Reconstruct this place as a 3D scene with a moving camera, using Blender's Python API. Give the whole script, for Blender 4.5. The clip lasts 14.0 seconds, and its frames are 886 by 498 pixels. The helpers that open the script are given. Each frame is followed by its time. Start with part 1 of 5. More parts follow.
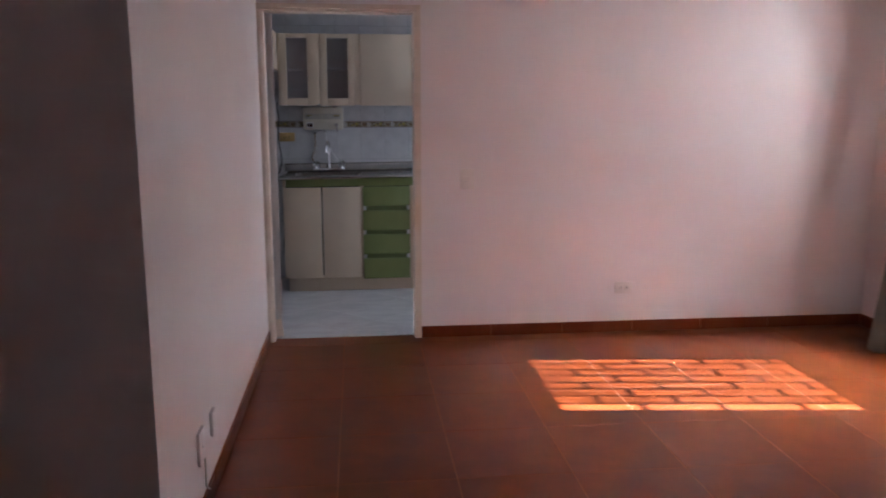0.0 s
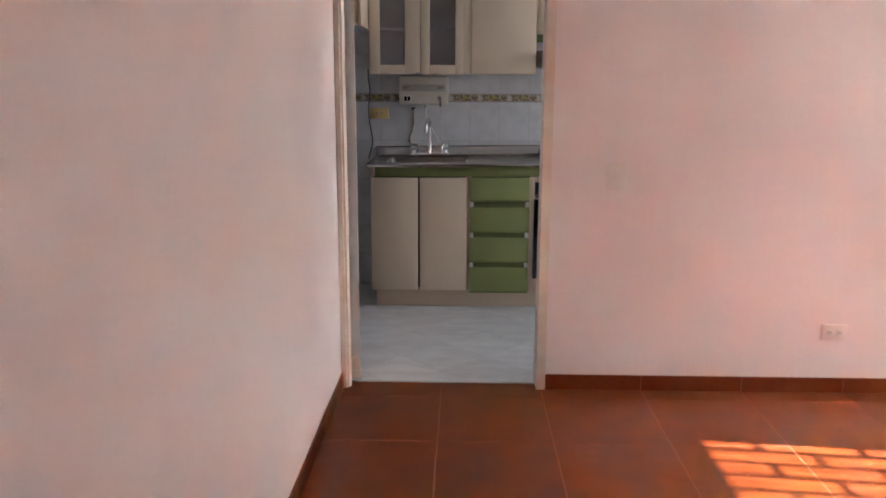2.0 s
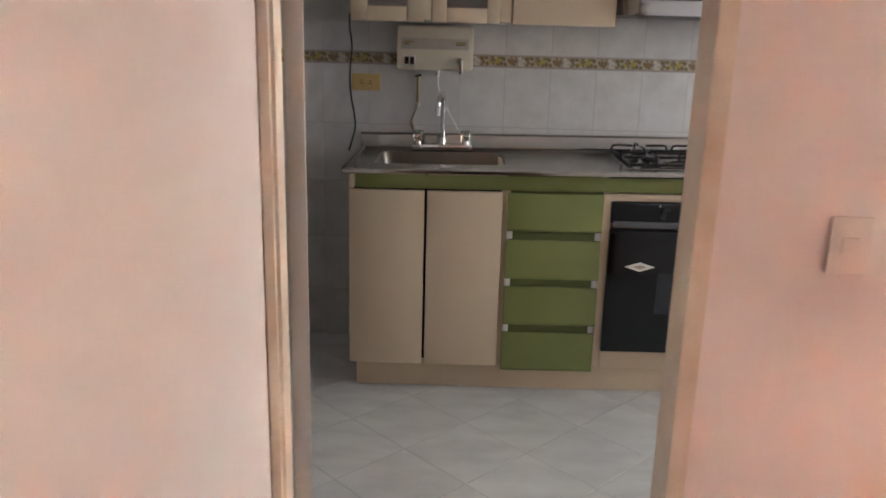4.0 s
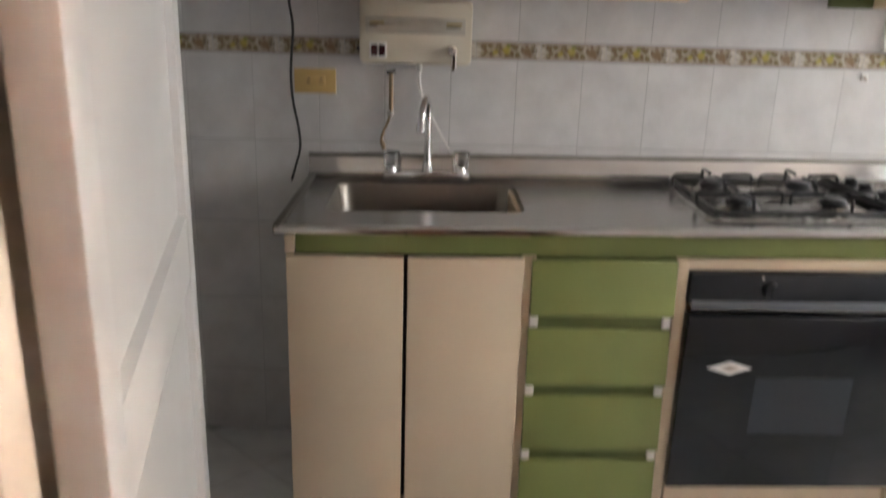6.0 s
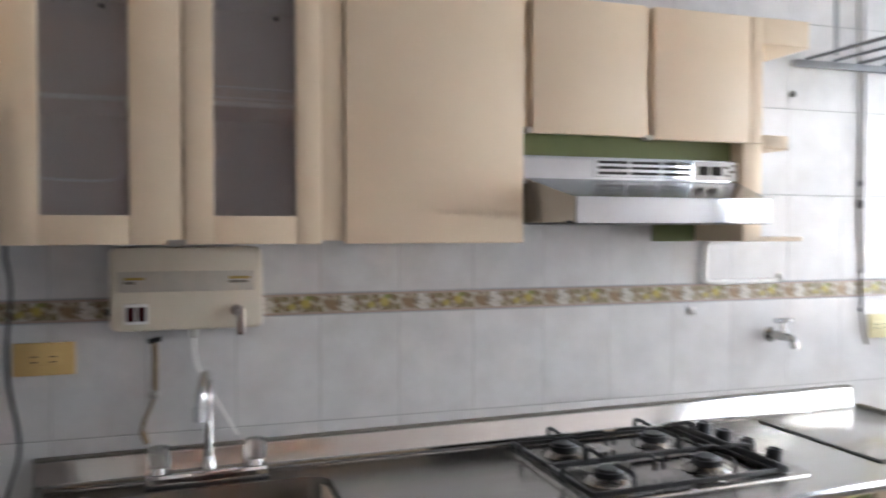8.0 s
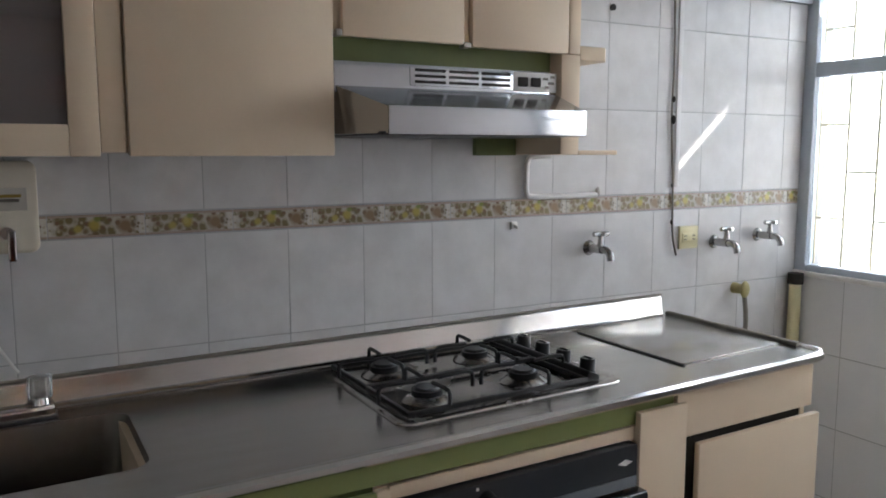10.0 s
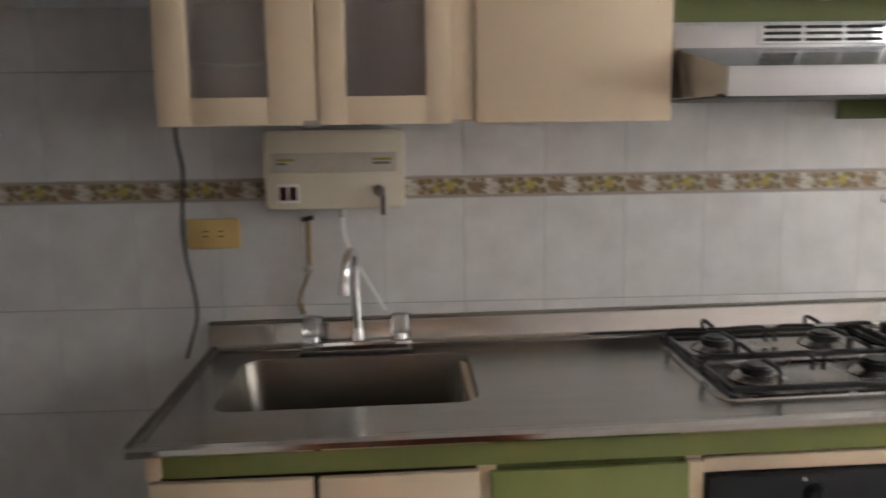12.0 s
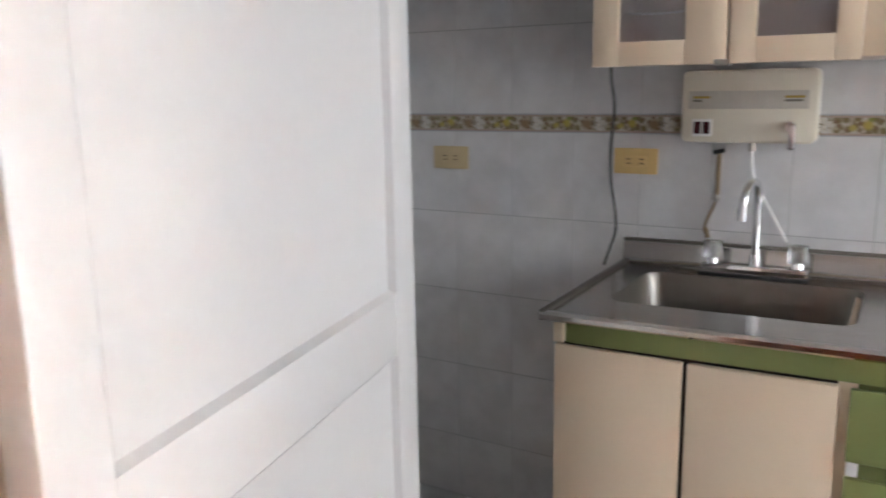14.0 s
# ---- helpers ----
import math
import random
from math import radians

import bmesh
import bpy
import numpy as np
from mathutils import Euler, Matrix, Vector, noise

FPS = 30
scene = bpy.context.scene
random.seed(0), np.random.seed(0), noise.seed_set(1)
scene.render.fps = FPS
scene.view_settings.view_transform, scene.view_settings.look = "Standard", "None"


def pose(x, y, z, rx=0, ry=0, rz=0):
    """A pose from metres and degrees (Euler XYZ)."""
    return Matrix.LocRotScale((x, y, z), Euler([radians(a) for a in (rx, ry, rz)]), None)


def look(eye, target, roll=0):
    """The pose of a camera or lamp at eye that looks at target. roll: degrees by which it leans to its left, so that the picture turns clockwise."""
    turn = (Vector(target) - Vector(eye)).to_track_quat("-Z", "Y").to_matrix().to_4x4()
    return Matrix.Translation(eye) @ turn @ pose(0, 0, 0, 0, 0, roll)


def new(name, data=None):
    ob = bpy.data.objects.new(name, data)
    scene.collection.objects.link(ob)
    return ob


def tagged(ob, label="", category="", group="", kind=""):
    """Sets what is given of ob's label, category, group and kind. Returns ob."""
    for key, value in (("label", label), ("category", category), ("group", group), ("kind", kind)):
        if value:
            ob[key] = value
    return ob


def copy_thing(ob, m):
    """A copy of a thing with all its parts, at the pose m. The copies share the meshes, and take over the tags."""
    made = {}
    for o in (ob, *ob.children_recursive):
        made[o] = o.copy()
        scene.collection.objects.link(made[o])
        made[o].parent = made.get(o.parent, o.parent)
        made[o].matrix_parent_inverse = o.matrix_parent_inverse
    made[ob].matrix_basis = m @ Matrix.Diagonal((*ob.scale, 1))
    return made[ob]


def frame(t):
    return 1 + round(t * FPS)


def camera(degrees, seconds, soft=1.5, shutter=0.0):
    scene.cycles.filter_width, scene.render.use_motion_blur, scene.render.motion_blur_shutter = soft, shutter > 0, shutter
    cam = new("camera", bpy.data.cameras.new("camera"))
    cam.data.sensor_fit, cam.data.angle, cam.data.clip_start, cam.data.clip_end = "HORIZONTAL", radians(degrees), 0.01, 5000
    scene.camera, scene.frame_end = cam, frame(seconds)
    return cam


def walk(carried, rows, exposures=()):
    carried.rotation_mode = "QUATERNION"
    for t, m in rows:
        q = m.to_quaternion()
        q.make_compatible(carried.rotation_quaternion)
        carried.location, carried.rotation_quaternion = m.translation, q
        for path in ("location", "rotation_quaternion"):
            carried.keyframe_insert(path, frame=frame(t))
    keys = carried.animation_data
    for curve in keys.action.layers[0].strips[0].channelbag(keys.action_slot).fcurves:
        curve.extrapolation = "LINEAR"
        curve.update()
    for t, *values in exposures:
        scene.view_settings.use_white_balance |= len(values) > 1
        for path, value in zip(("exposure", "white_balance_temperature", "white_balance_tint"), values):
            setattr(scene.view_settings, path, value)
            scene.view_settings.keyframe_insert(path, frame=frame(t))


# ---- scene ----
cam = camera(58.4, 14.0, soft=1.7, shutter=0.5)
PATH = [
    (0, (-0.039, -6.856, 1.433), (0.173, -4.898, 1.087), 0.0),
    (0.5, (-0.022, -6.589, 1.45), (0.062, -4.625, 1.081), -0.1),
    (1, (0.012, -6.283, 1.448), (0.056, -4.328, 1.03), -0.1),
    (1.5, (0.002, -5.92, 1.448), (-0.039, -3.965, 1.03), 0.1),
    (2, (-0.039, -5.514, 1.411), (-0.089, -3.557, 1.001), 0.2),
    (2.5, (-0.053, -5.071, 1.418), (-0.082, -3.12, 0.981), 0.2),
    (3, (-0.082, -4.587, 1.428), (-0.184, -2.633, 1.013), 1.6),
    (5.5, (-0.303, -2.640, 1.390), (-0.218, -0.771, 0.682), 1.7),
    (6, (-0.265, -2.494, 1.437), (-0.224, -0.582, 0.851), 1.7),
    (6.5, (-0.328, -2.293, 1.456), (-0.149, -0.317, 1.208), 1.8),
    (7, (-0.329, -2.167, 1.46), (-0.091, -0.184, 1.363), 1.5),
    (7.5, (-0.305, -2.041, 1.48), (0.001, -0.065, 1.445), 0.7),
    (8, (-0.318, -1.964, 1.497), (0.301, -0.063, 1.447), 0.0),
    (8.5, (-0.28, -1.923, 1.492), (0.643, -0.152, 1.385), 0.1),
    (11, (-0.166, -1.899, 1.465), (0.78, -0.166, 1.142), 0.3),
    (11.5, (-0.135, -1.931, 1.46), (0.387, -0.028, 1.132), -0.4),
    (12, (-0.14, -1.969, 1.463), (-0.054, 0.005, 1.154), -0.8),
    (12.5, (-0.147, -2.032, 1.421), (-0.353, -0.06, 1.155), -0.2),
    (13, (-0.11, -2.123, 1.424), (-0.523, -0.194, 1.094), -0.3),
    (13.5, (-0.048, -2.19, 1.426), (-0.742, -0.356, 1.032), -0.8),
    (14, (0.066, -2.258, 1.423), (-0.934, -0.573, 1.024), -1.0),
]
walk(cam, [(t, look(eye, target, roll)) for t, eye, target, roll in PATH],
     exposures=[(0, 4.07, 5450, 16), (0.5, 4.5, 5550, 16), (1.0, 4.6, 5650, 15), (1.5, 4.65, 5850, 15), (3, 4.69, 6450, 13), (5.5, 5.3, 6900, 11), (6.5, 5.45, 6700, 11), (8.5, 5.48, 6100, 10), (10.8, 4.1, 6200, 9), (11.3, 4.15, 6400, 10), (12, 5.15, 6900, 11), (12.5, 5.62, 7100, 11), (13, 5.74, 7000, 11), (14, 5.82, 6200, 11)])

# ---- sky, sun and windows' light ----
SUN_E, SUN_A = radians(41), radians(6)
sun_from = Vector((math.cos(SUN_E) * math.cos(SUN_A), -math.cos(SUN_E) * math.sin(SUN_A), math.sin(SUN_E)))
world = bpy.data.worlds.new("sky")
scene.world = world
world.use_nodes = True
wn = world.node_tree
sky = wn.nodes.new("ShaderNodeTexSky")
sky.sky_type, sky.sun_disc = "NISHITA", False
sky.sun_elevation, sky.sun_rotation = SUN_E, radians(96)
wn.links.new(sky.outputs[0], wn.nodes["Background"].inputs[0])
wn.nodes["Background"].inputs[1].default_value = 0.05


def lamp(name, kind, m, energy, colour, size=(1, 1)):
    data = bpy.data.lights.new(name, kind)
    data.energy, data.color = energy, colour
    if kind == "AREA":
        data.shape, data.size, data.size_y = "RECTANGLE", size[0], size[1]
    ob = new(name, data)
    ob.matrix_world = m
    return ob


sun = lamp("sun", "SUN", look(sun_from * 30, (0, 0, 0)), 4.5, (1.0, 0.93, 0.82))
sun.data.angle = radians(0.5)
# daylight in the two windows' openings, outside their grilles
lamp("kitchen_daylight", "AREA", look((3.03, -0.62, 1.62), (0, -0.62, -0.55)), 2.0, (0.93, 0.97, 1.0), (2.46, 1.5))
lamp("living_daylight", "AREA", look((3.70, -3.16, 1.52), (0, -3.16, 1.36)), 0.14, (0.98, 0.97, 1.0), (0.86, 1.42))


# ---- materials ----
def material(name, colour, rough=0.5, metal=0.0, vary=0.06, scale=6.0, fine=120.0, bump=0.05, spread=0.0,
             second=None, mix=0.0, rvary=0.08, coat=0.0, trans=0.0, ior=1.45, streak=None, bdist=0.004):
    """Principled surface with large stains, fine grain, relief, and a shade of its own for every piece."""
    m = bpy.data.materials.new(name)
    m.use_nodes = True
    nt = m.node_tree
    N, L = nt.nodes, nt.links
    p = N["Principled BSDF"]
    tc = N.new("ShaderNodeTexCoord")
    src = tc.outputs["Object"]
    info = N.new("ShaderNodeObjectInfo")
    off = N.new("ShaderNodeVectorMath")
    off.operation = "MULTIPLY_ADD"
    comb = N.new("ShaderNodeCombineXYZ")
    for k in range(3):
        L.new(info.outputs["Random"], comb.inputs[k])
    off.inputs[1].default_value = (37.0, 53.0, 71.0)
    L.new(comb.outputs[0], off.inputs[0])
    L.new(src, off.inputs[2])
    vec = off.outputs[0]
    if streak:
        mp = N.new("ShaderNodeMapping")
        mp.inputs["Scale"].default_value = streak
        L.new(vec, mp.inputs[0])
        vec = mp.outputs[0]
    big = N.new("ShaderNodeTexNoise")
    big.inputs["Scale"].default_value, big.inputs["Detail"].default_value = scale, 5
    small = N.new("ShaderNodeTexNoise")
    small.inputs["Scale"].default_value, small.inputs["Detail"].default_value = fine, 3
    L.new(vec, big.inputs["Vector"])
    L.new(vec, small.inputs["Vector"])
    base = N.new("ShaderNodeMix")
    base.data_type = "RGBA"
    c2 = second if second else tuple(c * 0.8 for c in colour)
    base.inputs["A"].default_value = (*colour, 1)
    base.inputs["B"].default_value = (*c2, 1)
    ramp = N.new("ShaderNodeMapRange")
    ramp.inputs["From Min"].default_value, ramp.inputs["From Max"].default_value = 0.35, 0.68
    ramp.inputs["To Max"].default_value = mix if second else 0.5
    L.new(big.outputs[0], ramp.inputs["Value"])
    L.new(ramp.outputs[0], base.inputs["Factor"])
    hsv = N.new("ShaderNodeHueSaturation")
    L.new(base.outputs["Result"], hsv.inputs["Color"])
    # value = 1 + vary*(fine-0.5)*2 + spread*(random-0.5)
    a = N.new("ShaderNodeMath")
    a.operation = "MULTIPLY_ADD"
    a.inputs[1].default_value, a.inputs[2].default_value = 2 * vary, 1 - vary
    L.new(small.outputs[0], a.inputs[0])
    b = N.new("ShaderNodeMath")
    b.operation = "MULTIPLY_ADD"
    b.inputs[1].default_value = spread
    L.new(info.outputs["Random"], b.inputs[0])
    L.new(a.outputs[0], b.inputs[2])
    L.new(b.outputs[0], hsv.inputs["Value"])
    L.new(hsv.outputs[0], p.inputs["Base Color"])
    r = N.new("ShaderNodeMath")
    r.operation = "MULTIPLY_ADD"
    r.inputs[1].default_value, r.inputs[2].default_value = 2 * rvary, rough - rvary
    L.new(big.outputs[0], r.inputs[0])
    L.new(r.outputs[0], p.inputs["Roughness"])
    p.inputs["Metallic"].default_value = metal
    p.inputs["IOR"].default_value = ior
    p.inputs["Coat Weight"].default_value = coat
    p.inputs["Transmission Weight"].default_value = trans
    if bump:
        bn = N.new("ShaderNodeBump")
        bn.inputs["Strength"].default_value, bn.inputs["Distance"].default_value = bump, bdist
        mixh = N.new("ShaderNodeMath")
        mixh.operation = "MULTIPLY_ADD"
        mixh.inputs[1].default_value = 2.5
        L.new(big.outputs[0], mixh.inputs[0])
        L.new(small.outputs[0], mixh.inputs[2])
        L.new(mixh.outputs[0], bn.inputs["Height"])
        L.new(bn.outputs[0], p.inputs["Normal"])
    return m


kitchen_ceiling_paint = material("dull_ceiling_paint", (0.72, 0.71, 0.70), 0.8, vary=0.03, scale=2, fine=80, bump=0.1)
paint = material("enamel_wall_paint", (0.80, 0.724, 0.708), 0.30, vary=0.012, scale=1.6, fine=60, bump=0.10, second=(0.76, 0.684, 0.663), mix=0.6, rvary=0.05)
plaster = material("ceiling_paint", (0.82, 0.80, 0.78), 0.8, vary=0.02, scale=2, fine=80, bump=0.1)
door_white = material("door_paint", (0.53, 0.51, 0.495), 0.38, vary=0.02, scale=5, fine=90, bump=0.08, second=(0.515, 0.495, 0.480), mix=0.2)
frame_paint = material("frame_paint", (0.72, 0.62, 0.52), 0.42, vary=0.04, scale=9, fine=140, bump=0.1, second=(0.62, 0.49, 0.38), mix=0.7)
terracotta = material("glazed_terracotta", (0.172, 0.0370, 0.0085), 0.30, vary=0.08, scale=7, fine=50, bump=0, spread=0.06, second=(0.132, 0.0255, 0.0060), mix=0.9, rvary=0.004, ior=1.38)
grout_red = material("pale_grout", (0.34, 0.13, 0.055), 0.7, vary=0.1, scale=12, bump=0.1)
tile_wall = material("mottled_wall_tile", (0.655, 0.642, 0.635), 0.24, vary=0.03, scale=11, fine=90, bump=0.02, spread=0.035, second=(0.545, 0.532, 0.525), mix=0.75, rvary=0.05)
grout_floor = material("grey_floor_grout", (0.34, 0.34, 0.33), 0.8, vary=0.1, scale=20, bump=0.1)
grout_grey = material("grey_grout", (0.42, 0.42, 0.41), 0.8, vary=0.1, scale=20, bump=0.1)
# plain white tile, lighter than the other wall's to replace missing light
tile_white_lit = material("plain_white_lit_wall_tile", (0.78, 0.78, 0.78), 0.22, vary=0.02, scale=8, fine=90, bump=0.02, spread=0.02, second=(0.72, 0.72, 0.725), mix=0.6, rvary=0.04)
tile_floor = material("marbled_floor_tile", (0.66, 0.655, 0.64), 0.22, vary=0.03, scale=5, fine=45, bump=0.02, spread=0.05, second=(0.50, 0.50, 0.50), mix=0.65, streak=(1.0, 2.6, 1.0))
cream = material("cream_laminate", (0.73, 0.59, 0.43), 0.42, vary=0.025, scale=3, fine=160, bump=0.03, spread=0.02, second=(0.69, 0.55, 0.395), mix=0.6)
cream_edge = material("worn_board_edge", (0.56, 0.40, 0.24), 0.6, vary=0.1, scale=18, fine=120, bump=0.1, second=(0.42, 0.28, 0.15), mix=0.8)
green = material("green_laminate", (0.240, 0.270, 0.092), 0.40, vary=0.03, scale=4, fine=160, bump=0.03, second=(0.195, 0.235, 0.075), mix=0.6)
# the green laminate again, with the shade of recesses put into its colour
green_shaded = material("shaded_green_board", (0.14, 0.165, 0.055), 0.5, vary=0.05, scale=8, bump=0.04)
# near-black: shade of gaps and slots as colour, also black plastic
gap_shade_black = material("gap_shade_and_black", (0.03, 0.025, 0.02), 0.8, vary=0.1, bump=0)
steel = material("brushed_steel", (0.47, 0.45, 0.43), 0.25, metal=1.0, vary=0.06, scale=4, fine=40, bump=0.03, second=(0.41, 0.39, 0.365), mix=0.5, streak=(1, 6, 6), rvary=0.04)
# duller steel whose dark colour holds the shade inside the basin
steel_dull_shaded = material("dull_shaded_steel", (0.19, 0.17, 0.148), 0.36, metal=1.0, vary=0.06, scale=5, fine=50, bump=0.04, second=(0.16, 0.145, 0.125), mix=0.6)
hood_paint = material("hood_grey_steel", (0.55, 0.57, 0.59), 0.15, metal=1.0, vary=0.03, scale=5, fine=60, bump=0.02)
steel_bright = material("polished_steel", (0.50, 0.48, 0.46), 0.13, metal=1.0, vary=0.05, scale=4, fine=40, bump=0.02, second=(0.44, 0.42, 0.395), mix=0.5, streak=(1, 6, 6), rvary=0.03)
chrome = material("chrome", (0.78, 0.78, 0.78), 0.10, metal=1.0, vary=0.03, scale=20, bump=0, rvary=0.04)
chrome_tap = material("worn_tap_chrome", (0.42, 0.41, 0.40), 0.22, metal=1.0, vary=0.1, scale=40, bump=0.05)
chrome_old = material("tarnished_chrome", (0.45, 0.43, 0.40), 0.3, metal=1.0, vary=0.12, scale=60, bump=0.1)
black_enamel = material("black_enamel", (0.014, 0.014, 0.015), 0.34, vary=0.1, scale=20, bump=0.03, rvary=0.02)
black_glass = material("oven_glass", (0.006, 0.007, 0.009), 0.07, vary=0.02, scale=3, bump=0, rvary=0.02)
oven_panel = material("oven_panel_black", (0.016, 0.018, 0.022), 0.33, vary=0.05, scale=9, bump=0.01, rvary=0.01)
oven_window = material("oven_window_glass", (0.030, 0.034, 0.040), 0.10, vary=0.05, scale=4, bump=0, rvary=0.03)
oven_strip = material("oven_grey_strip", (0.16, 0.17, 0.185), 0.38, vary=0.05, scale=9, bump=0, rvary=0.02)
heater_plastic = material("aged_ivory_plastic", (0.66, 0.60, 0.49), 0.40, vary=0.02, scale=8, bump=0.02, second=(0.60, 0.53, 0.41), mix=0.6)
heater_label = material("grey_label", (0.50, 0.46, 0.39), 0.45, vary=0.04, scale=20, bump=0)
label_gold = material("gold_print", (0.38, 0.27, 0.06), 0.5, vary=0.1, scale=40, bump=0)
white_plastic = material("white_plastic", (0.80, 0.78, 0.75), 0.35, vary=0.02, scale=9, bump=0.01)
switch_ivory = material("pink_ivory_plastic", (0.79, 0.72, 0.67), 0.35, vary=0.02, scale=9, bump=0.01)
red_dark = material("dark_red_rocker", (0.045, 0.006, 0.008), 0.25, vary=0.05, scale=9, bump=0)
yellow_plate = material("yellowed_plastic", (0.60, 0.415, 0.165), 0.40, vary=0.04, scale=12, bump=0.02)
tan_plate = material("faded_yellow_plastic", (0.56, 0.44, 0.25), 0.42, vary=0.04, scale=12, bump=0.02)
ivory_plate = material("pale_yellow_plastic", (0.72, 0.66, 0.40), 0.40, vary=0.04, scale=12, bump=0.02)
black_rubber = material("black_cable", (0.02, 0.02, 0.02), 0.5, vary=0.1, bump=0)
grey_cord = material("greyed_cord", (0.20, 0.18, 0.15), 0.6, vary=0.2, scale=30, bump=0.1)
stub_yellow = material("stained_yellow_plastic", (0.42, 0.36, 0.16), 0.5, vary=0.2, scale=40, bump=0.1)
copper_old = material("old_brass", (0.30, 0.22, 0.14), 0.5, metal=0.6, vary=0.2, scale=50, bump=0.1)
acrylic = material("clear_acrylic", (0.92, 0.94, 0.92), 0.06, vary=0.0, scale=20, bump=0.1, trans=0.95, rvary=0.02)
pane_frost = material("cabinet_glass", (0.80, 0.74, 0.73), 0.07, vary=0.02, scale=6, fine=30, bump=0.02, trans=0.84, rvary=0.02)
window_glass = material("window_glass", (1, 1, 1), 0.02, vary=0, scale=3, bump=0, trans=1.0, rvary=0.0)
alu = material("painted_window_steel", (0.52, 0.57, 0.63), 0.45, metal=0.1, vary=0.05, scale=12, bump=0.05)
grille_paint = material("yellowed_grille_paint", (0.66, 0.60, 0.42), 0.5, vary=0.08, scale=30, bump=0.05)
curtain_cloth = material("grey_green_cloth", (0.30, 0.31, 0.26), 0.9, vary=0.1, scale=5, fine=300, bump=0.3)
concrete = material("outside_render", (0.62, 0.60, 0.56), 0.9, vary=0.06, scale=3, bump=0.2)
box_inner = material("cabinet_interior", (0.66, 0.55, 0.48), 0.6, vary=0.05, scale=4, bump=0.03)
underside = material("white_board_underside", (0.70, 0.71, 0.74), 0.5, vary=0.03, scale=4, bump=0.02)
rack_metal = material("rack_steel", (0.26, 0.265, 0.275), 0.42, metal=0.4, vary=0.08, scale=12, bump=0.03)
logo_white = material("logo_white", (0.75, 0.73, 0.68), 0.4, vary=0.02, bump=0)
logo_tan = material("logo_tan", (0.38, 0.33, 0.27), 0.4, vary=0.02, bump=0)
hob_bowl = material("hob_steel", (0.42, 0.40, 0.38), 0.26, metal=1.0, vary=0.06, scale=9, bump=0.03)


def border_material():
    """Glazed border tile: ivory ground, leaf clumps, a yellow flower in the middle, brown fruit, pinkish rims."""
    m = material("flowered_border_tile", (0.50, 0.45, 0.36), 0.25, vary=0.03, scale=30, bump=0.02)
    nt = m.node_tree
    N, L = nt.nodes, nt.links
    p = N["Principled BSDF"]
    colour = p.inputs["Base Color"].links[0].from_socket
    tc = N.new("ShaderNodeTexCoord")
    sep = N.new("ShaderNodeSeparateXYZ")
    L.new(tc.outputs["Object"], sep.inputs[0])

    def blend(prev, fac, rgb):
        k = N.new("ShaderNodeMix")
        k.data_type = "RGBA"
        L.new(fac, k.inputs["Factor"])
        L.new(prev, k.inputs["A"])
        k.inputs["B"].default_value = (*rgb, 1)
        return k.outputs["Result"]

    def rng(sock, lo, hi, top=1.0):
        k = N.new("ShaderNodeMapRange")
        k.inputs["From Min"].default_value, k.inputs["From Max"].default_value, k.inputs["To Max"].default_value = lo, hi, top
        L.new(sock, k.inputs["Value"])
        return k.outputs[0]

    def math2(op, a, b):
        k = N.new("ShaderNodeMath")
        k.operation = op
        for i, v in enumerate((a, b)):
            if isinstance(v, float):
                k.inputs[i].default_value = v
            else:
                L.new(v, k.inputs[i])
        return k.outputs[0]

    def leaves(scale, lo, hi, where):
        n = N.new("ShaderNodeTexVoronoi")
        n.inputs["Scale"].default_value = scale
        mp = N.new("ShaderNodeMapping")
        mp.inputs["Location"].default_value = where
        L.new(tc.outputs["Object"], mp.inputs[0])
        L.new(mp.outputs[0], n.inputs["Vector"])
        return rng(n.outputs["Distance"], hi, lo)

    def disc(cx, cz, r, soft):
        dx = math2("MULTIPLY", math2("SUBTRACT", sep.outputs[0], cx), 1.0)
        dz = math2("SUBTRACT", sep.outputs[2], cz)
        d = math2("SQRT", math2("ADD", math2("MULTIPLY", dx, dx), math2("MULTIPLY", dz, dz)), 0.0)
        return rng(d, r, r - soft)

    colour = blend(colour, leaves(52, 0.32, 0.62, (0, 0, 0)), (0.20, 0.16, 0.08))
    colour = blend(colour, leaves(80, 0.20, 0.42, (3, 1, 2)), (0.42, 0.37, 0.26))
    colour = blend(colour, leaves(60, 0.22, 0.44, (7, 5, 1)), (0.20, 0.13, 0.08))
    colour = blend(colour, disc(0.058, -0.002, 0.021, 0.012), (0.25, 0.17, 0.10))
    colour = blend(colour, disc(0.080, 0.002, 0.013, 0.005), (0.17, 0.13, 0.08))
    colour = blend(colour, disc(-0.006, 0.002, 0.016, 0.009), (0.42, 0.34, 0.09))
    colour = blend(colour, disc(-0.040, -0.006, 0.011, 0.006), (0.40, 0.33, 0.10))
    ax = math2("ABSOLUTE", math2("ADD", sep.outputs[0], 0.004), 0.0)
    colour = blend(colour, math2("MULTIPLY", rng(ax, 0.078, 0.092, 0.85), leaves(120, 0.45, 0.25, (2, 4, 6))), (0.62, 0.58, 0.52))
    colour = blend(colour, disc(0.000, 0.016, 0.010, 0.006), (0.22, 0.24, 0.07))
    az = math2("ABSOLUTE", sep.outputs[2], 0.0)
    colour = blend(colour, rng(az, 0.0195, 0.0205), (0.40, 0.31, 0.26))
    colour = blend(colour, rng(az, 0.0235, 0.0245), (0.28, 0.20, 0.17))
    L.new(colour, p.inputs["Base Color"])
    return m


tile_border = border_material()


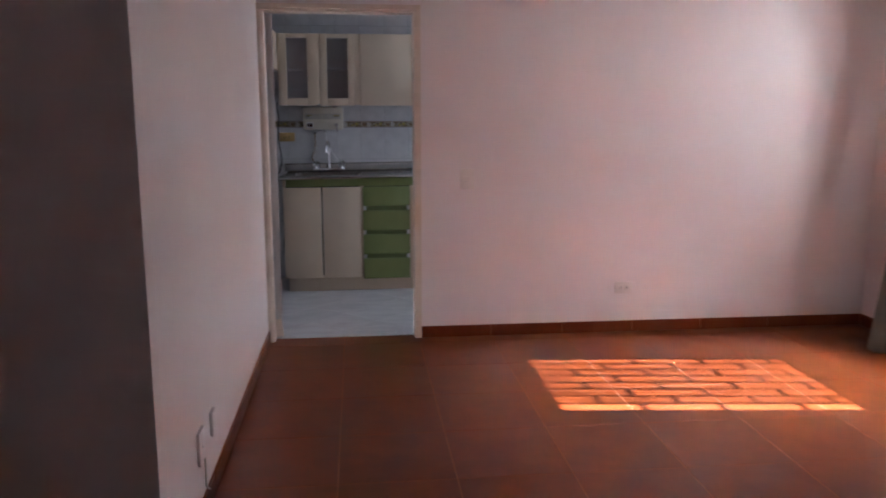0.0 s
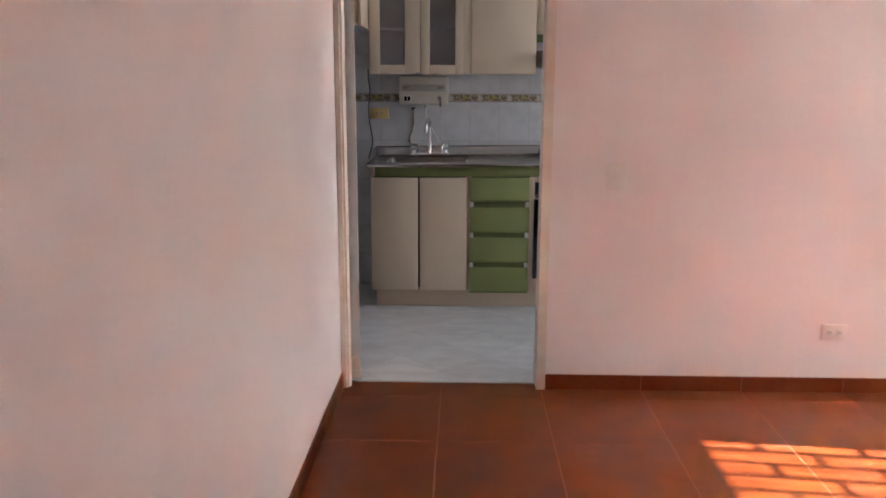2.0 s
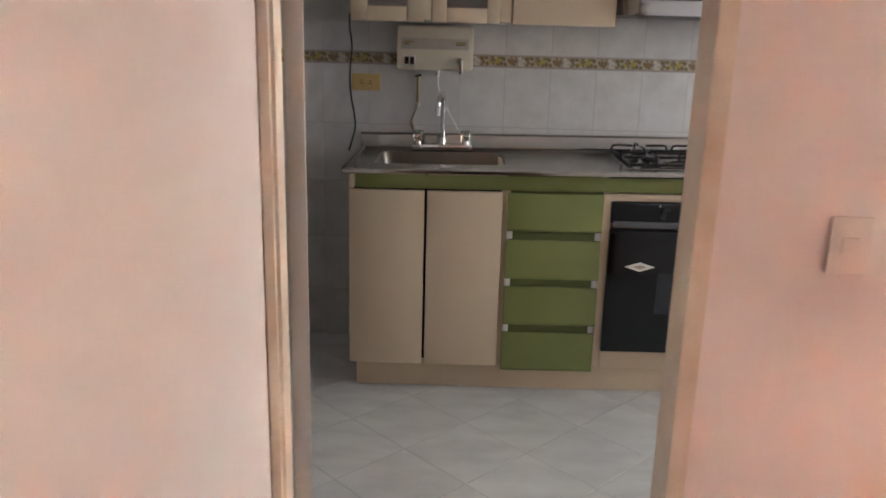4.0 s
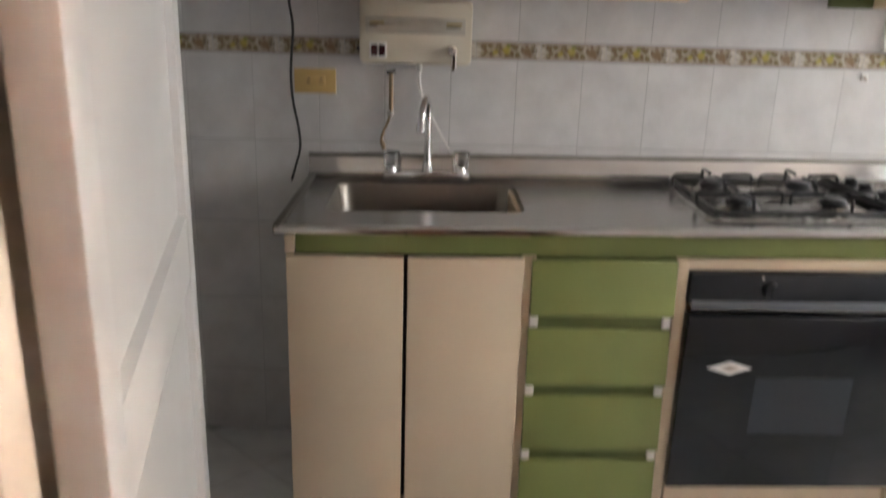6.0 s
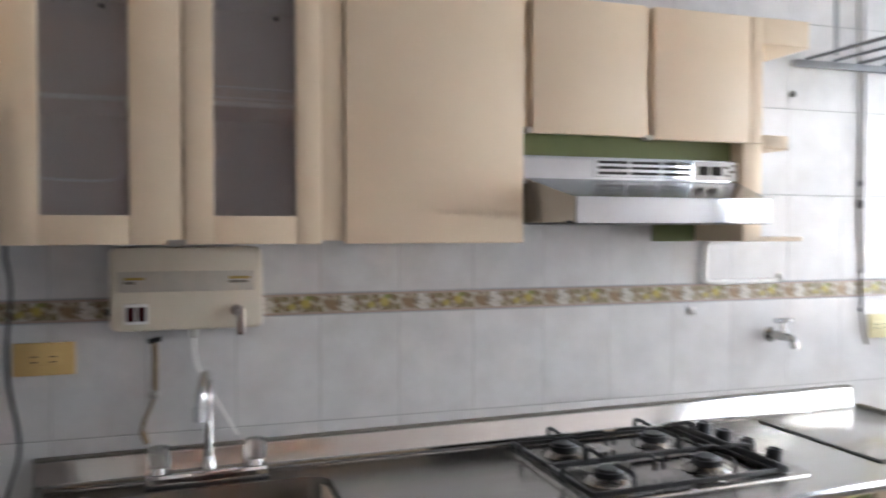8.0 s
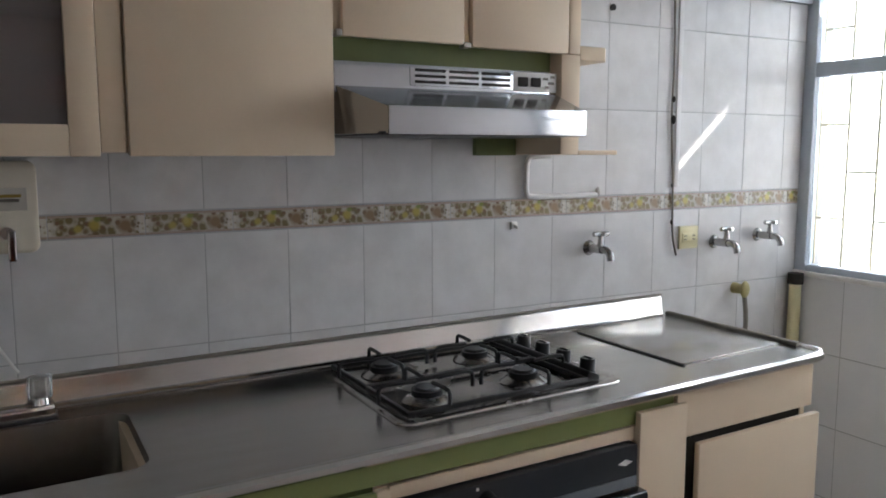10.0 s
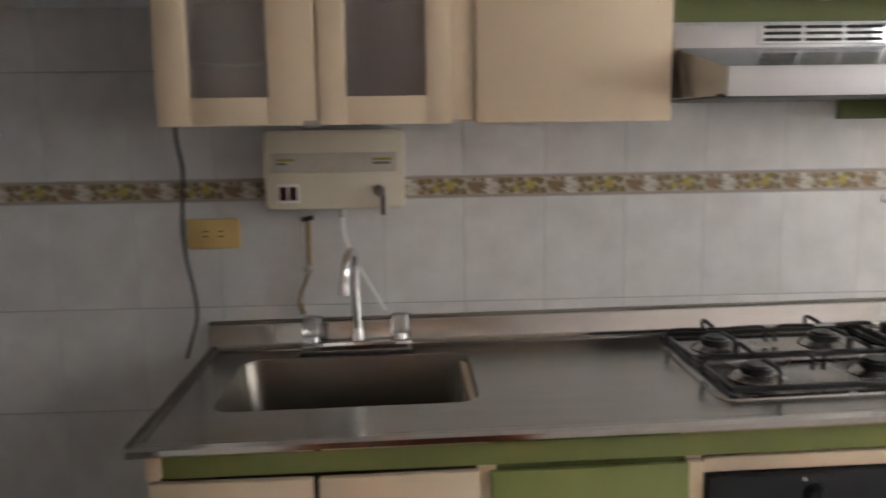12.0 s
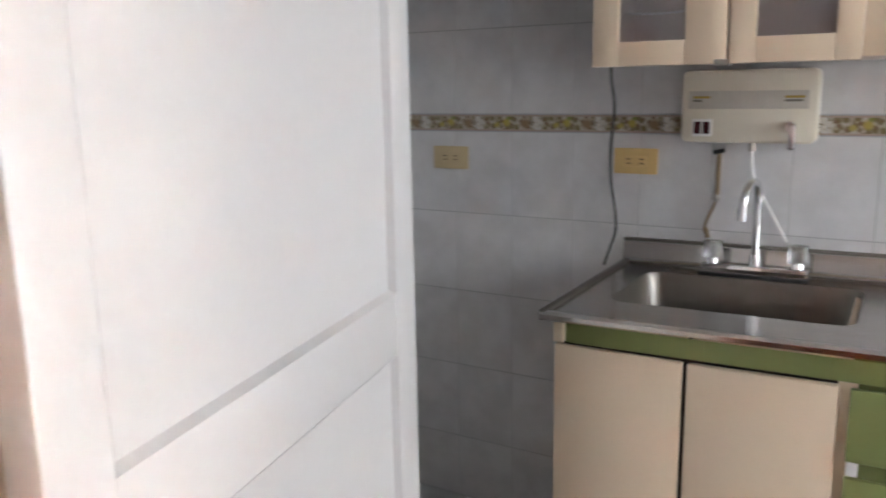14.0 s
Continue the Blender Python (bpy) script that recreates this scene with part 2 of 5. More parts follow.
# ---- building helpers ----
def box(bm, x0, x1, y0, y1, z0, z1, bevel=0.0, seg=2):
    made = bmesh.ops.create_cube(bm, size=1.0, matrix=Matrix.Translation(((x0 + x1) / 2, (y0 + y1) / 2, (z0 + z1) / 2))
                                 @ Matrix.Diagonal((abs(x1 - x0), abs(y1 - y0), abs(z1 - z0), 1)))
    if bevel:
        edges = list({e for v in made["verts"] for e in v.link_edges})
        bmesh.ops.bevel(bm, geom=edges, offset=bevel, segments=seg, affect="EDGES", profile=0.5)
    return bm


def boxed(*a, **k):
    return box(bmesh.new(), *a, **k)


def rod(bm, a, b, r, r2=None, n=12):
    a, b = Vector(a), Vector(b)
    m = Matrix.Translation((a + b) / 2) @ (b - a).to_track_quat("Z", "Y").to_matrix().to_4x4()
    bmesh.ops.create_cone(bm, cap_ends=True, segments=n, radius1=r, radius2=r if r2 is None else r2, depth=(b - a).length, matrix=m)
    return bm


def ball(bm, c, r, sx=1, sy=1, sz=1):
    bmesh.ops.create_uvsphere(bm, u_segments=14, v_segments=8, radius=r, matrix=Matrix.Translation(c) @ Matrix.Diagonal((sx, sy, sz, 1)))
    return bm


def tube(bm, pts, r, n=8, smooth=6):
    """A round tube through the points, with a smooth bend between them."""
    P = [Vector(p) for p in pts]
    line = []
    for i in range(len(P) - 1):
        p0, p1, p2, p3 = P[max(i - 1, 0)], P[i], P[i + 1], P[min(i + 2, len(P) - 1)]
        for k in range(smooth):
            t = k / smooth
            line.append(0.5 * ((2 * p1) + (p2 - p0) * t + (2 * p0 - 5 * p1 + 4 * p2 - p3) * t * t + (3 * p1 - p0 - 3 * p2 + p3) * t ** 3))
    line.append(P[-1])
    rings = []
    for i, c in enumerate(line):
        d = (line[min(i + 1, len(line) - 1)] - line[max(i - 1, 0)]).normalized()
        u = d.cross(Vector((0.31, 0.52, 0.79))).normalized()
        w = d.cross(u)
        rings.append([bm.verts.new(c + r * (math.cos(6.2832 * k / n) * u + math.sin(6.2832 * k / n) * w)) for k in range(n)])
    for a, b in zip(rings, rings[1:]):
        for k in range(n):
            bm.faces.new((a[k], a[(k + 1) % n], b[(k + 1) % n], b[k]))
    bm.faces.new(rings[0])
    bm.faces.new(rings[-1])
    return bm


def prism(bm, outline, axis, lo, hi, bevel=0.0):
    """An outline of 2D points, pushed along an axis from lo to hi."""
    def at(p, v):
        return {"x": (v, p[0], p[1]), "y": (p[0], v, p[1]), "z": (p[0], p[1], v)}[axis]
    a = [bm.verts.new(at(p, lo)) for p in outline]
    b = [bm.verts.new(at(p, hi)) for p in outline]
    faces = [bm.faces.new(a), bm.faces.new(b)]
    for i in range(len(a)):
        j = (i + 1) % len(a)
        faces.append(bm.faces.new((a[i], a[j], b[j], b[i])))
    bmesh.ops.recalc_face_normals(bm, faces=faces)
    if bevel:
        bmesh.ops.bevel(bm, geom=list({e for f in faces for e in f.edges}), offset=bevel, segments=2, affect="EDGES", profile=0.5)
    return bm


def rounded(x0, x1, y0, y1, r, n=5):
    """A rounded rectangle's outline."""
    out = []
    for cx, cy, a in ((x1 - r, y1 - r, 0), (x0 + r, y1 - r, 90), (x0 + r, y0 + r, 180), (x1 - r, y0 + r, 270)):
        for k in range(n + 1):
            g = radians(a + 90 * k / n)
            out.append((cx + r * math.cos(g), cy + r * math.sin(g)))
    return out


def mesh_from(name, bm, mat, shift=None, flat=False):
    if shift is not None:
        bmesh.ops.translate(bm, verts=bm.verts, vec=-Vector(shift))
    bmesh.ops.recalc_face_normals(bm, faces=bm.faces)
    me = bpy.data.meshes.new(name)
    bm.to_mesh(me)
    bm.free()
    me.materials.append(mat)
    if not flat:
        me.polygons.foreach_set("use_smooth", [True] * len(me.polygons))
        me.set_sharp_from_angle(angle=radians(38))
    return me


def thing(name, base, label, category, group="", kind=""):
    """An Empty at a thing's base, to carry its parts."""
    ob = new(name)
    ob.empty_display_size = 0.05
    ob.location = base
    return tagged(ob, label, category, group, kind)


def part(name, bm, mat, parent, label=""):
    """One mesh under a thing or a part; the bmesh is in the world's metres."""
    top = parent if parent.parent is None else parent.parent
    if top.parent:
        top = top.parent
    ob = new(name, mesh_from(name, bm, mat, top.location))
    ob.parent = parent
    return tagged(ob, label)


def single(name, bm, mat, base, label, category, group="", kind=""):
    """A thing of one mesh, with its origin at base."""
    ob = new(name, mesh_from(name, bm, mat, base))
    ob.location = base
    return tagged(ob, label, category, group, kind)


def structure(name, bm, mat, label, category):
    return single(name, bm, mat, (0, 0, 0), label, category, kind="structure")


# ---- the plan ----
LX = -0.605                     # living room's side wall
RX = 3.34                       # living room's window wall
DY0, DY1 = -1.975, -1.875       # door wall: living room face, kitchen face
KX0, KX1 = -1.72, 2.33          # kitchen's end walls
KZ, LZ = 2.32, 2.36             # ceilings
CORNER = -4.71                  # where the side wall ends
BACK = -7.7
DOOR0, DOOR1, DOORZ = -0.605, 0.345, 2.045


# ---- setting ----
def walls():
    structure("wall_north", boxed(KX0 - 0.12, KX1 + 0.15, 0.0012, 0.14, -0.05, KZ), grout_grey, "tiled kitchen wall behind the worktop", "wall")
    bm = boxed(KX1 + 0.0012, KX1 + 0.15, -1.875, 0.008, -0.05, 1.04)
    box(bm, KX1 + 0.0012, KX1 + 0.15, -1.875, -1.80, 1.04, KZ)
    box(bm, KX1 + 0.0012, KX1 + 0.15, -1.80, 0.008, 2.24, KZ)
    structure("wall_east", bm, grout_grey, "tiled kitchen end wall under a window", "wall")
    structure("wall_west", boxed(KX0 - 0.12, KX0, DY1, 0.008, -0.05, KZ), tile_wall, "pale kitchen end wall", "wall")
    bm = boxed(DOOR1, RX + 0.2, DY0, DY1, -0.05, LZ)
    box(bm, DOOR0, DOOR1, DY0, DY1, DOORZ, LZ)
    box(bm, KX0 - 0.12, DOOR0, DY0 + 0.002, DY1, -0.05, LZ)
    structure("wall_door_side", bm, paint, "smooth pinkish painted wall with a doorway", "wall")
    bm = boxed(LX - 0.14, LX, CORNER, DY0 + 0.002, -0.05, LZ)
    structure("wall_side", bm, paint, "glossy pinkish painted side wall", "wall")
    bm = boxed(-2.0, LX - 0.14, CORNER + 0.001, CORNER + 0.12, -0.05, LZ)
    structure("wall_hall", bm, paint, "painted wall at the room's corner", "wall")
    # unseen closing walls, set close so more light bounces onto the hall wall
    structure("wall_hall_end", boxed(-2.12, -2.0, BACK, CORNER + 0.12, -0.05, LZ), paint, "painted end wall, unseen and set close to bounce light", "wall")
    structure("wall_rear", boxed(-2.12, RX + 0.2, BACK - 0.15, BACK, -0.05, LZ), paint, "painted rear wall, unseen and set close to bounce light", "wall")
    structure("corner_bead", boxed(LX - 0.040, LX - 0.001, CORNER - 0.003, CORNER + 0.001, 0.08, LZ), paint, "painted corner bead on the wall's edge", "trim")
    # unseen wall added to block the kitchen's sun, slotted for one streak
    bm = boxed(3.50, 3.53, -1.95, 0.7, -3.0, 2.962)
    box(bm, 3.50, 3.53, -1.95, -0.196, 2.962, 3.010)
    box(bm, 3.50, 3.53, -0.122, 0.7, 2.962, 3.010)
    box(bm, 3.50, 3.53, -1.95, 0.7, 3.010, 3.7)
    structure("wall_yard", bm, concrete, "unseen rendered wall added to shape the kitchen's sun", "wall")
    # window wall: opening z 0.835..2.03, y -3.58..-2.74
    bm = boxed(RX, RX + 0.16, BACK, -3.58, -0.05, LZ)
    box(bm, RX, RX + 0.16, -2.74, DY0, -0.05, LZ)
    box(bm, RX, RX + 0.16, -3.58, -2.74, -0.05, 0.835)
    box(bm, RX, RX + 0.16, -3.58, -2.74, 2.24, LZ)
    structure("wall_window_side", bm, paint, "painted wall with the sunny window", "wall")
    structure("ceiling_kitchen", boxed(KX0 - 0.12, KX1 + 0.15, DY1, 0.14, KZ, KZ + 0.1), kitchen_ceiling_paint, "dull white painted kitchen ceiling", "ceiling")
    structure("ceiling_living", boxed(-2.12, RX + 0.2, BACK - 0.15, DY0 + 0.1, LZ, LZ + 0.1), plaster, "white painted ceiling", "ceiling")
    structure("ground", boxed(-300, 300, -300, 300, -3.2, -3.0), concrete, "pale paved ground outside", "ground")


walls()


def skirting():
    bm = boxed(DOOR1 + 0.001, RX, DY0 - 0.006, DY0, 0.0, 0.073)
    box(bm, LX, LX + 0.006, CORNER, DY0 - 0.012, 0.0, 0.073)
    box(bm, RX - 0.006, RX, BACK, DY0 - 0.012, 0.0, 0.073)
    box(bm, -2.0, LX, CORNER - 0.006, CORNER, 0.0, 0.073)
    base = structure("baseboard", bm, grout_red, "glazed terracotta skirting tiles along the walls", "baseboard")
    runs = ((DOOR1 + 0.001, RX - 0.012, 0.333, lambda a, b: (a, b, DY0 - 0.010, DY0 - 0.005)),
            (CORNER, DY0 - 0.012, -4.425, lambda a, b: (LX + 0.005, LX + 0.010, a, b)),
            (BACK, DY0 - 0.012, -7.701, lambda a, b: (RX - 0.010, RX - 0.005, a, b)),
            (-2.0, LX, -2.007, lambda a, b: (a, b, CORNER - 0.010, CORNER - 0.005)))
    for lo, hi, start, where in runs:
        k = math.floor((lo - start) / 0.468)
        while start + 0.468 * k < hi - 0.01:
            a, b = max(start + 0.468 * k, lo) + 0.0016, min(start + 0.468 * (k + 1), hi) - 0.0016
            k += 1
            if b - a > 0.02:
                part("tile", boxed(*where(a, b), 0.0, 0.075, 0.002, 1), terracotta, base)

skirting()


def door():
    fr = thing("door_frame", (-0.13, DY0, 0), "cream-painted moulded door frame with chipped paint", "door frame", kind="structure")
    # stepped casing and jambs
    prof = [(DOOR0, DY0 - 0.016), (DOOR0 + 0.004, DY0 - 0.020), (DOOR0 + 0.024, DY0 - 0.020), (DOOR0 + 0.027, DY0 - 0.015), (DOOR0 + 0.035, DY0 - 0.014), (DOOR0 + 0.042, DY0 + 0.006),
            (DOOR0 + 0.042, DY0 + 0.022), (DOOR0 + 0.012, DY0 + 0.022), (DOOR0 + 0.012, DY1 + 0.01), (DOOR0, DY1 + 0.01)]
    part("jamb", prism(bmesh.new(), prof, "z", 0.0, 2.0), frame_paint, fr)
    prof = [(DOOR1 + 0.008, DY0 - 0.010), (DOOR1 - 0.034, DY0 - 0.012), (DOOR1 - 0.036, DY1 + 0.004), (DOOR1, DY1 + 0.012), (DOOR1 + 0.008, DY1 + 0.012)]
    part("jamb", prism(bmesh.new(), prof, "z", 0.0, 2.0), frame_paint, fr)
    prof = [(DY0 - 0.018, DOORZ), (DY0 - 0.020, 2.018), (DY0 - 0.008, 2.012), (DY0 - 0.008, 2.0), (DY1 + 0.01, 2.0), (DY1 + 0.01, DOORZ)]
    part("head", prism(bmesh.new(), prof, "x", DOOR0, DOOR1 + 0.008), frame_paint, fr)
    structure("threshold", boxed(DOOR0 + 0.056, DOOR1 - 0.036, DY0 + 0.060, DY0 + 0.074, -0.02, 0.002), grout_grey, "thin grey joint under the door", "trim")

    # the leaf, swung into the kitchen a little past a right angle
    leaf = thing("door_leaf", (-0.525, -1.912, 0.012), "white painted panel door standing open into the kitchen", "door", kind="structure")
    W, T, H = 0.862, 0.042, 1.985
    parts = []
    st = 0.088
    rails = [(0.0, 0.20), (0.950, 1.062), (H - 0.11, H)]
    bm = bmesh.new()
    box(bm, 0, st - 0.006, -T, 0, 0, H, 0.003)
    parts.append(("stile", bm))
    bm = boxed(W - st, W, -T, 0, 0, H, 0.003)
    parts.append(("stile", bm))
    for a, b in rails:
        parts.append(("rail", boxed(st - 0.006, W - st, -T + 0.001, -0.001, a, b, 0.002)))
    for a, b in ((0.20, 0.950), (1.062, H - 0.11)):
        parts.append(("panel", boxed(st - 0.008, W - st + 0.002, -T + 0.0135, -0.0135, a - 0.002, b + 0.002)))
        bm = bmesh.new()
        # moulding round the panel, sloping from the rails down to the panel
        x0, x1, m = st - 0.006, W - st, 0.008
        for y0, y1 in ((-0.0012, -0.0140), (-T + 0.0012, -T + 0.0140)):
            ring_o = [(x0, a), (x1, a), (x1, b), (x0, b)]
            ring_i = [(x0 + m, a + m), (x1 - m, a + m), (x1 - m, b - m), (x0 + m, b - m)]
            vo = [bm.verts.new((p[0], y0, p[1])) for p in ring_o]
            vi = [bm.verts.new((p[0], y1, p[1])) for p in ring_i]
            vb = [bm.verts.new((p[0], y1, p[1])) for p in ring_o]
            for i in range(4):
                j = (i + 1) % 4
                bm.faces.new((vo[i], vo[j], vi[j], vi[i]))
                bm.faces.new((vo[i], vo[j], vb[j], vb[i]))
        parts.append(("moulding", bm))
    # a row of worn chips at the foot of the hinge edge
    bm = bmesh.new()
    for k in range(5):
        box(bm, -0.006 + 0.001 * k, 0.05 - 0.006 * k, -T - 0.006 + 0.002 * (k % 2), 0.007 - 0.003 * k, 0.004 + 0.022 * k, 0.030 + 0.022 * k, 0.003)
    parts.append(("foot_splinter", bm))
    turn = Matrix.Translation(leaf.location) @ pose(0, 0, 0, 0, 0, 101.8)
    flip = Matrix.Diagonal((1, -1, 1, 1))
    for n, bm in parts:
        bmesh.ops.transform(bm, matrix=turn @ flip, verts=bm.verts)
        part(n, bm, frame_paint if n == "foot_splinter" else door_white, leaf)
    for z in (0.25, 1.75):
        part("hinge", rod(bmesh.new(), (-0.574, -1.922, z - 0.04), (-0.574, -1.922, z + 0.04), 0.005), frame_paint, leaf)


door()


def windows():
    # kitchen window in the end wall
    w = thing("window_1", (KX1, -0.72, 1.04), "wide steel-framed window with a transom and grille", "window", kind="structure")
    for y0, y1 in ((-0.042, 0.004), (-1.80, -1.75), (-0.915, -0.885)):
        part("post", boxed(KX1 + 0.004, KX1 + 0.05, y0, y1, 1.04, 2.24, 0.003), alu, w)
    for z0, z1 in ((1.04, 1.065), (1.735, 1.785), (2.20, 2.24)):
        part("rail", boxed(KX1 + 0.006, KX1 + 0.048, -1.75, -0.042, z0, z1, 0.003), alu, w)
    part("sill", boxed(KX1 - 0.012, KX1 + 0.006, -1.80, 0.0, 1.024, 1.042, 0.003), white_plastic, w)
    for y0, y1 in ((-0.885, -0.042), (-1.75, -0.915)):
        for z0, z1 in ((1.065, 1.735), (1.785, 2.20)):
            g = part("pane", boxed(KX1 + 0.024, KX1 + 0.028, y0, y1, z0, z1), window_glass, w)
            g.visible_shadow = False
    grille("window_grille", KX1 + 0.11, -1.80, 0.0, 1.04, 2.24, 0.115, 0.004, 0.004)
    w = thing("window_2", (RX, -3.16, 0.835), "sunny living room window behind a grille", "window", kind="structure")
    for y0, y1 in ((-3.58, -3.55), (-2.77, -2.74)):
        part("post", boxed(RX + 0.05, RX + 0.09, y0, y1, 0.835, 2.24, 0.003), alu, w)
    for z0, z1 in ((0.835, 0.865), (2.185, 2.24)):
        part("rail", boxed(RX + 0.05, RX + 0.09, -3.55, -2.77, z0, z1, 0.003), alu, w)
    g = part("pane", boxed(RX + 0.066, RX + 0.070, -3.55, -2.77, 0.865, 2.185), window_glass, w)
    g.visible_shadow = False
    grille("window_grille", RX + 0.14, -3.58, -2.74, 0.835, 2.24, 0.105, 0.009, 0.012)


def grille(name, x, y0, y1, z0, z1, step, h, v):
    """Upright bars with short staggered cross bars."""
    gr = thing(name, (x, (y0 + y1) / 2, z0), "yellowed steel security grille outside the window", "grille", "window grilles")
    n = round((y1 - y0) / step)
    d = (y1 - y0) / n
    for k in range(n + 1):
        y = y0 + d * k
        part("bar", boxed(x - h, x + h, y - v, y + v, z0, z1, 0.0015), grille_paint, gr)
        if k < n:
            z = z0 + (0.19 if k % 2 else 0.36)
            while z < z1 - 0.03:
                part("cross_bar", boxed(x - h, x + h, y + v, y + d - v, z - h, z + h, 0.0015), grille_paint, gr)
                z += 0.34
    return gr


windows()


# ---- kitchen: base units ----
FY, CY = -0.610, -0.588         # face of the doors, face of the carcasses
TOP = 0.915


def carcass(unit, x0, x1, z0=0.11, z1=0.90):
    bm = boxed(x0, x0 + 0.018, CY, -0.02, z0, z1)
    box(bm, x1 - 0.018, x1, CY, -0.02, z0, z1)
    box(bm, x0 + 0.018, x1 - 0.018, CY, -0.02, z0, z0 + 0.018)
    box(bm, x0 + 0.018, x1 - 0.018, -0.03, -0.02, z0 + 0.018, z1)
    return part("body", bm, cream, unit)


def front(unit, name, x0, x1, z0, z1, mat=None, y=FY, parent=None, label=""):
    return part(name, boxed(x0, x1, y, y + 0.020, z0, z1, 0.004), mat or cream, parent or unit, label)


def base_units():
    u = thing("sink_cabinet", (-0.31, -0.3, 0.0), "cream laminate sink cabinet with two tall doors", "cabinet", "kitchen base units")
    carcass(u, -0.618, -0.004)
    # added dark sheet, gives the gaps between the doors their shade
    part("dark_lining", boxed(-0.60, -0.02, CY + 0.0005, CY + 0.004, 0.13, 0.86), gap_shade_black, u)
    front(u, "door", -0.616, -0.322, 0.113, 0.833)
    front(u, "door", -0.312, -0.018, 0.113, 0.833)
    part("corner_block", boxed(-0.618, -0.594, FY, CY, 0.840, 0.898, 0.002), cream, u)

    u = thing("drawer_cabinet", (0.19, -0.3, 0.0), "cream cabinet with four green laminate drawers", "cabinet", "kitchen base units")
    carcass(u, -0.004, 0.392)
    part("back_board", boxed(0.012, 0.376, CY + 0.001, CY + 0.012, 0.10, 0.84), green_shaded, u)
    for z0, z1 in ((0.684, 0.830), (0.490, 0.646), (0.297, 0.456), (0.100, 0.262)):
        prof = [(FY, z1), (FY - 0.012, z0 + 0.012), (FY - 0.008, z0), (FY + 0.006, z0), (FY + 0.018, z1 - 0.006), (FY + 0.014, z1)]
        ob = part("drawer", prism(bmesh.new(), prof, "x", 0.002, 0.374, 0.003), green, u)
        if z0 > 0.2:
            part("recess", boxed(0.022, 0.352, FY + 0.010, FY + 0.020, z0 - 0.040, z0 + 0.004), green_shaded, ob)
            for x in (0.004, 0.350):
                part("pull_end", boxed(x, x + 0.022, FY + 0.002, FY + 0.022, z0 - 0.034, z0 - 0.001, 0.003), white_plastic, ob, "small white plastic pull end")
    part("stile", boxed(0.376, 0.404, FY + 0.004, CY, 0.113, 0.830, 0.002), cream, u)

    u = thing("oven_cabinet", (0.71, -0.3, 0.0), "cream housing round the built-in oven", "cabinet", "kitchen base units")
    carcass(u, 0.392, 1.036)
    front(u, "toe_panel", 0.410, 1.030, 0.113, 0.195, y=FY + 0.006)
    part("stile", boxed(0.404, 1.032, FY + 0.008, CY, 0.808, 0.834, 0.001), cream, u)

    u = thing("narrow_cabinet", (1.12, -0.3, 0.0), "narrow cream cabinet beside the oven with a loose front", "cabinet", "kitchen base units")
    carcass(u, 1.036, 1.190)
    part("front_panel", boxed(1.034, 1.186, FY - 0.012, FY + 0.008, 0.113, 0.868, 0.003), cream, u)
    part("front_panel", boxed(1.040, 1.186, FY + 0.010, CY, 0.113, 0.83, 0.001), cream, u)

    u = thing("laundry_cabinet", (1.43, -0.3, 0.0), "cream cabinet under the laundry end of the worktop", "cabinet", "kitchen base units")
    carcass(u, 1.190, 1.672)
    part("apron", boxed(1.162, 1.672, FY - 0.002, CY, 0.785, 0.898, 0.002), cream, u)
    # added dark sheet, gives the gap round the door its shade
    part("dark_lining", boxed(1.20, 1.65, CY + 0.0005, CY + 0.004, 0.13, 0.785), gap_shade_black, u)
    dr = part("door", boxed(1.226, 1.690, FY - 0.018, FY + 0.002, 0.113, 0.768, 0.005), cream, u)
    part("handle", tube(bmesh.new(), [(1.270, FY - 0.018, 0.53), (1.270, FY - 0.030, 0.545), (1.275, FY - 0.030, 0.565), (1.285, FY - 0.018, 0.58)], 0.003), chrome_old, dr)

    single("plinth", boxed(-0.592, 1.66, -0.572, -0.552, 0.0, 0.112, 0.003), cream, (0.5, -0.56, 0), "cream plinth board under the base units", "plinth")
    single("fascia_board", boxed(-0.592, 1.160, FY + 0.010, CY - 0.001, 0.838, 0.898, 0.002), green, (0.3, -0.6, 0.838), "long green board under the worktop edge", "board")


base_units()


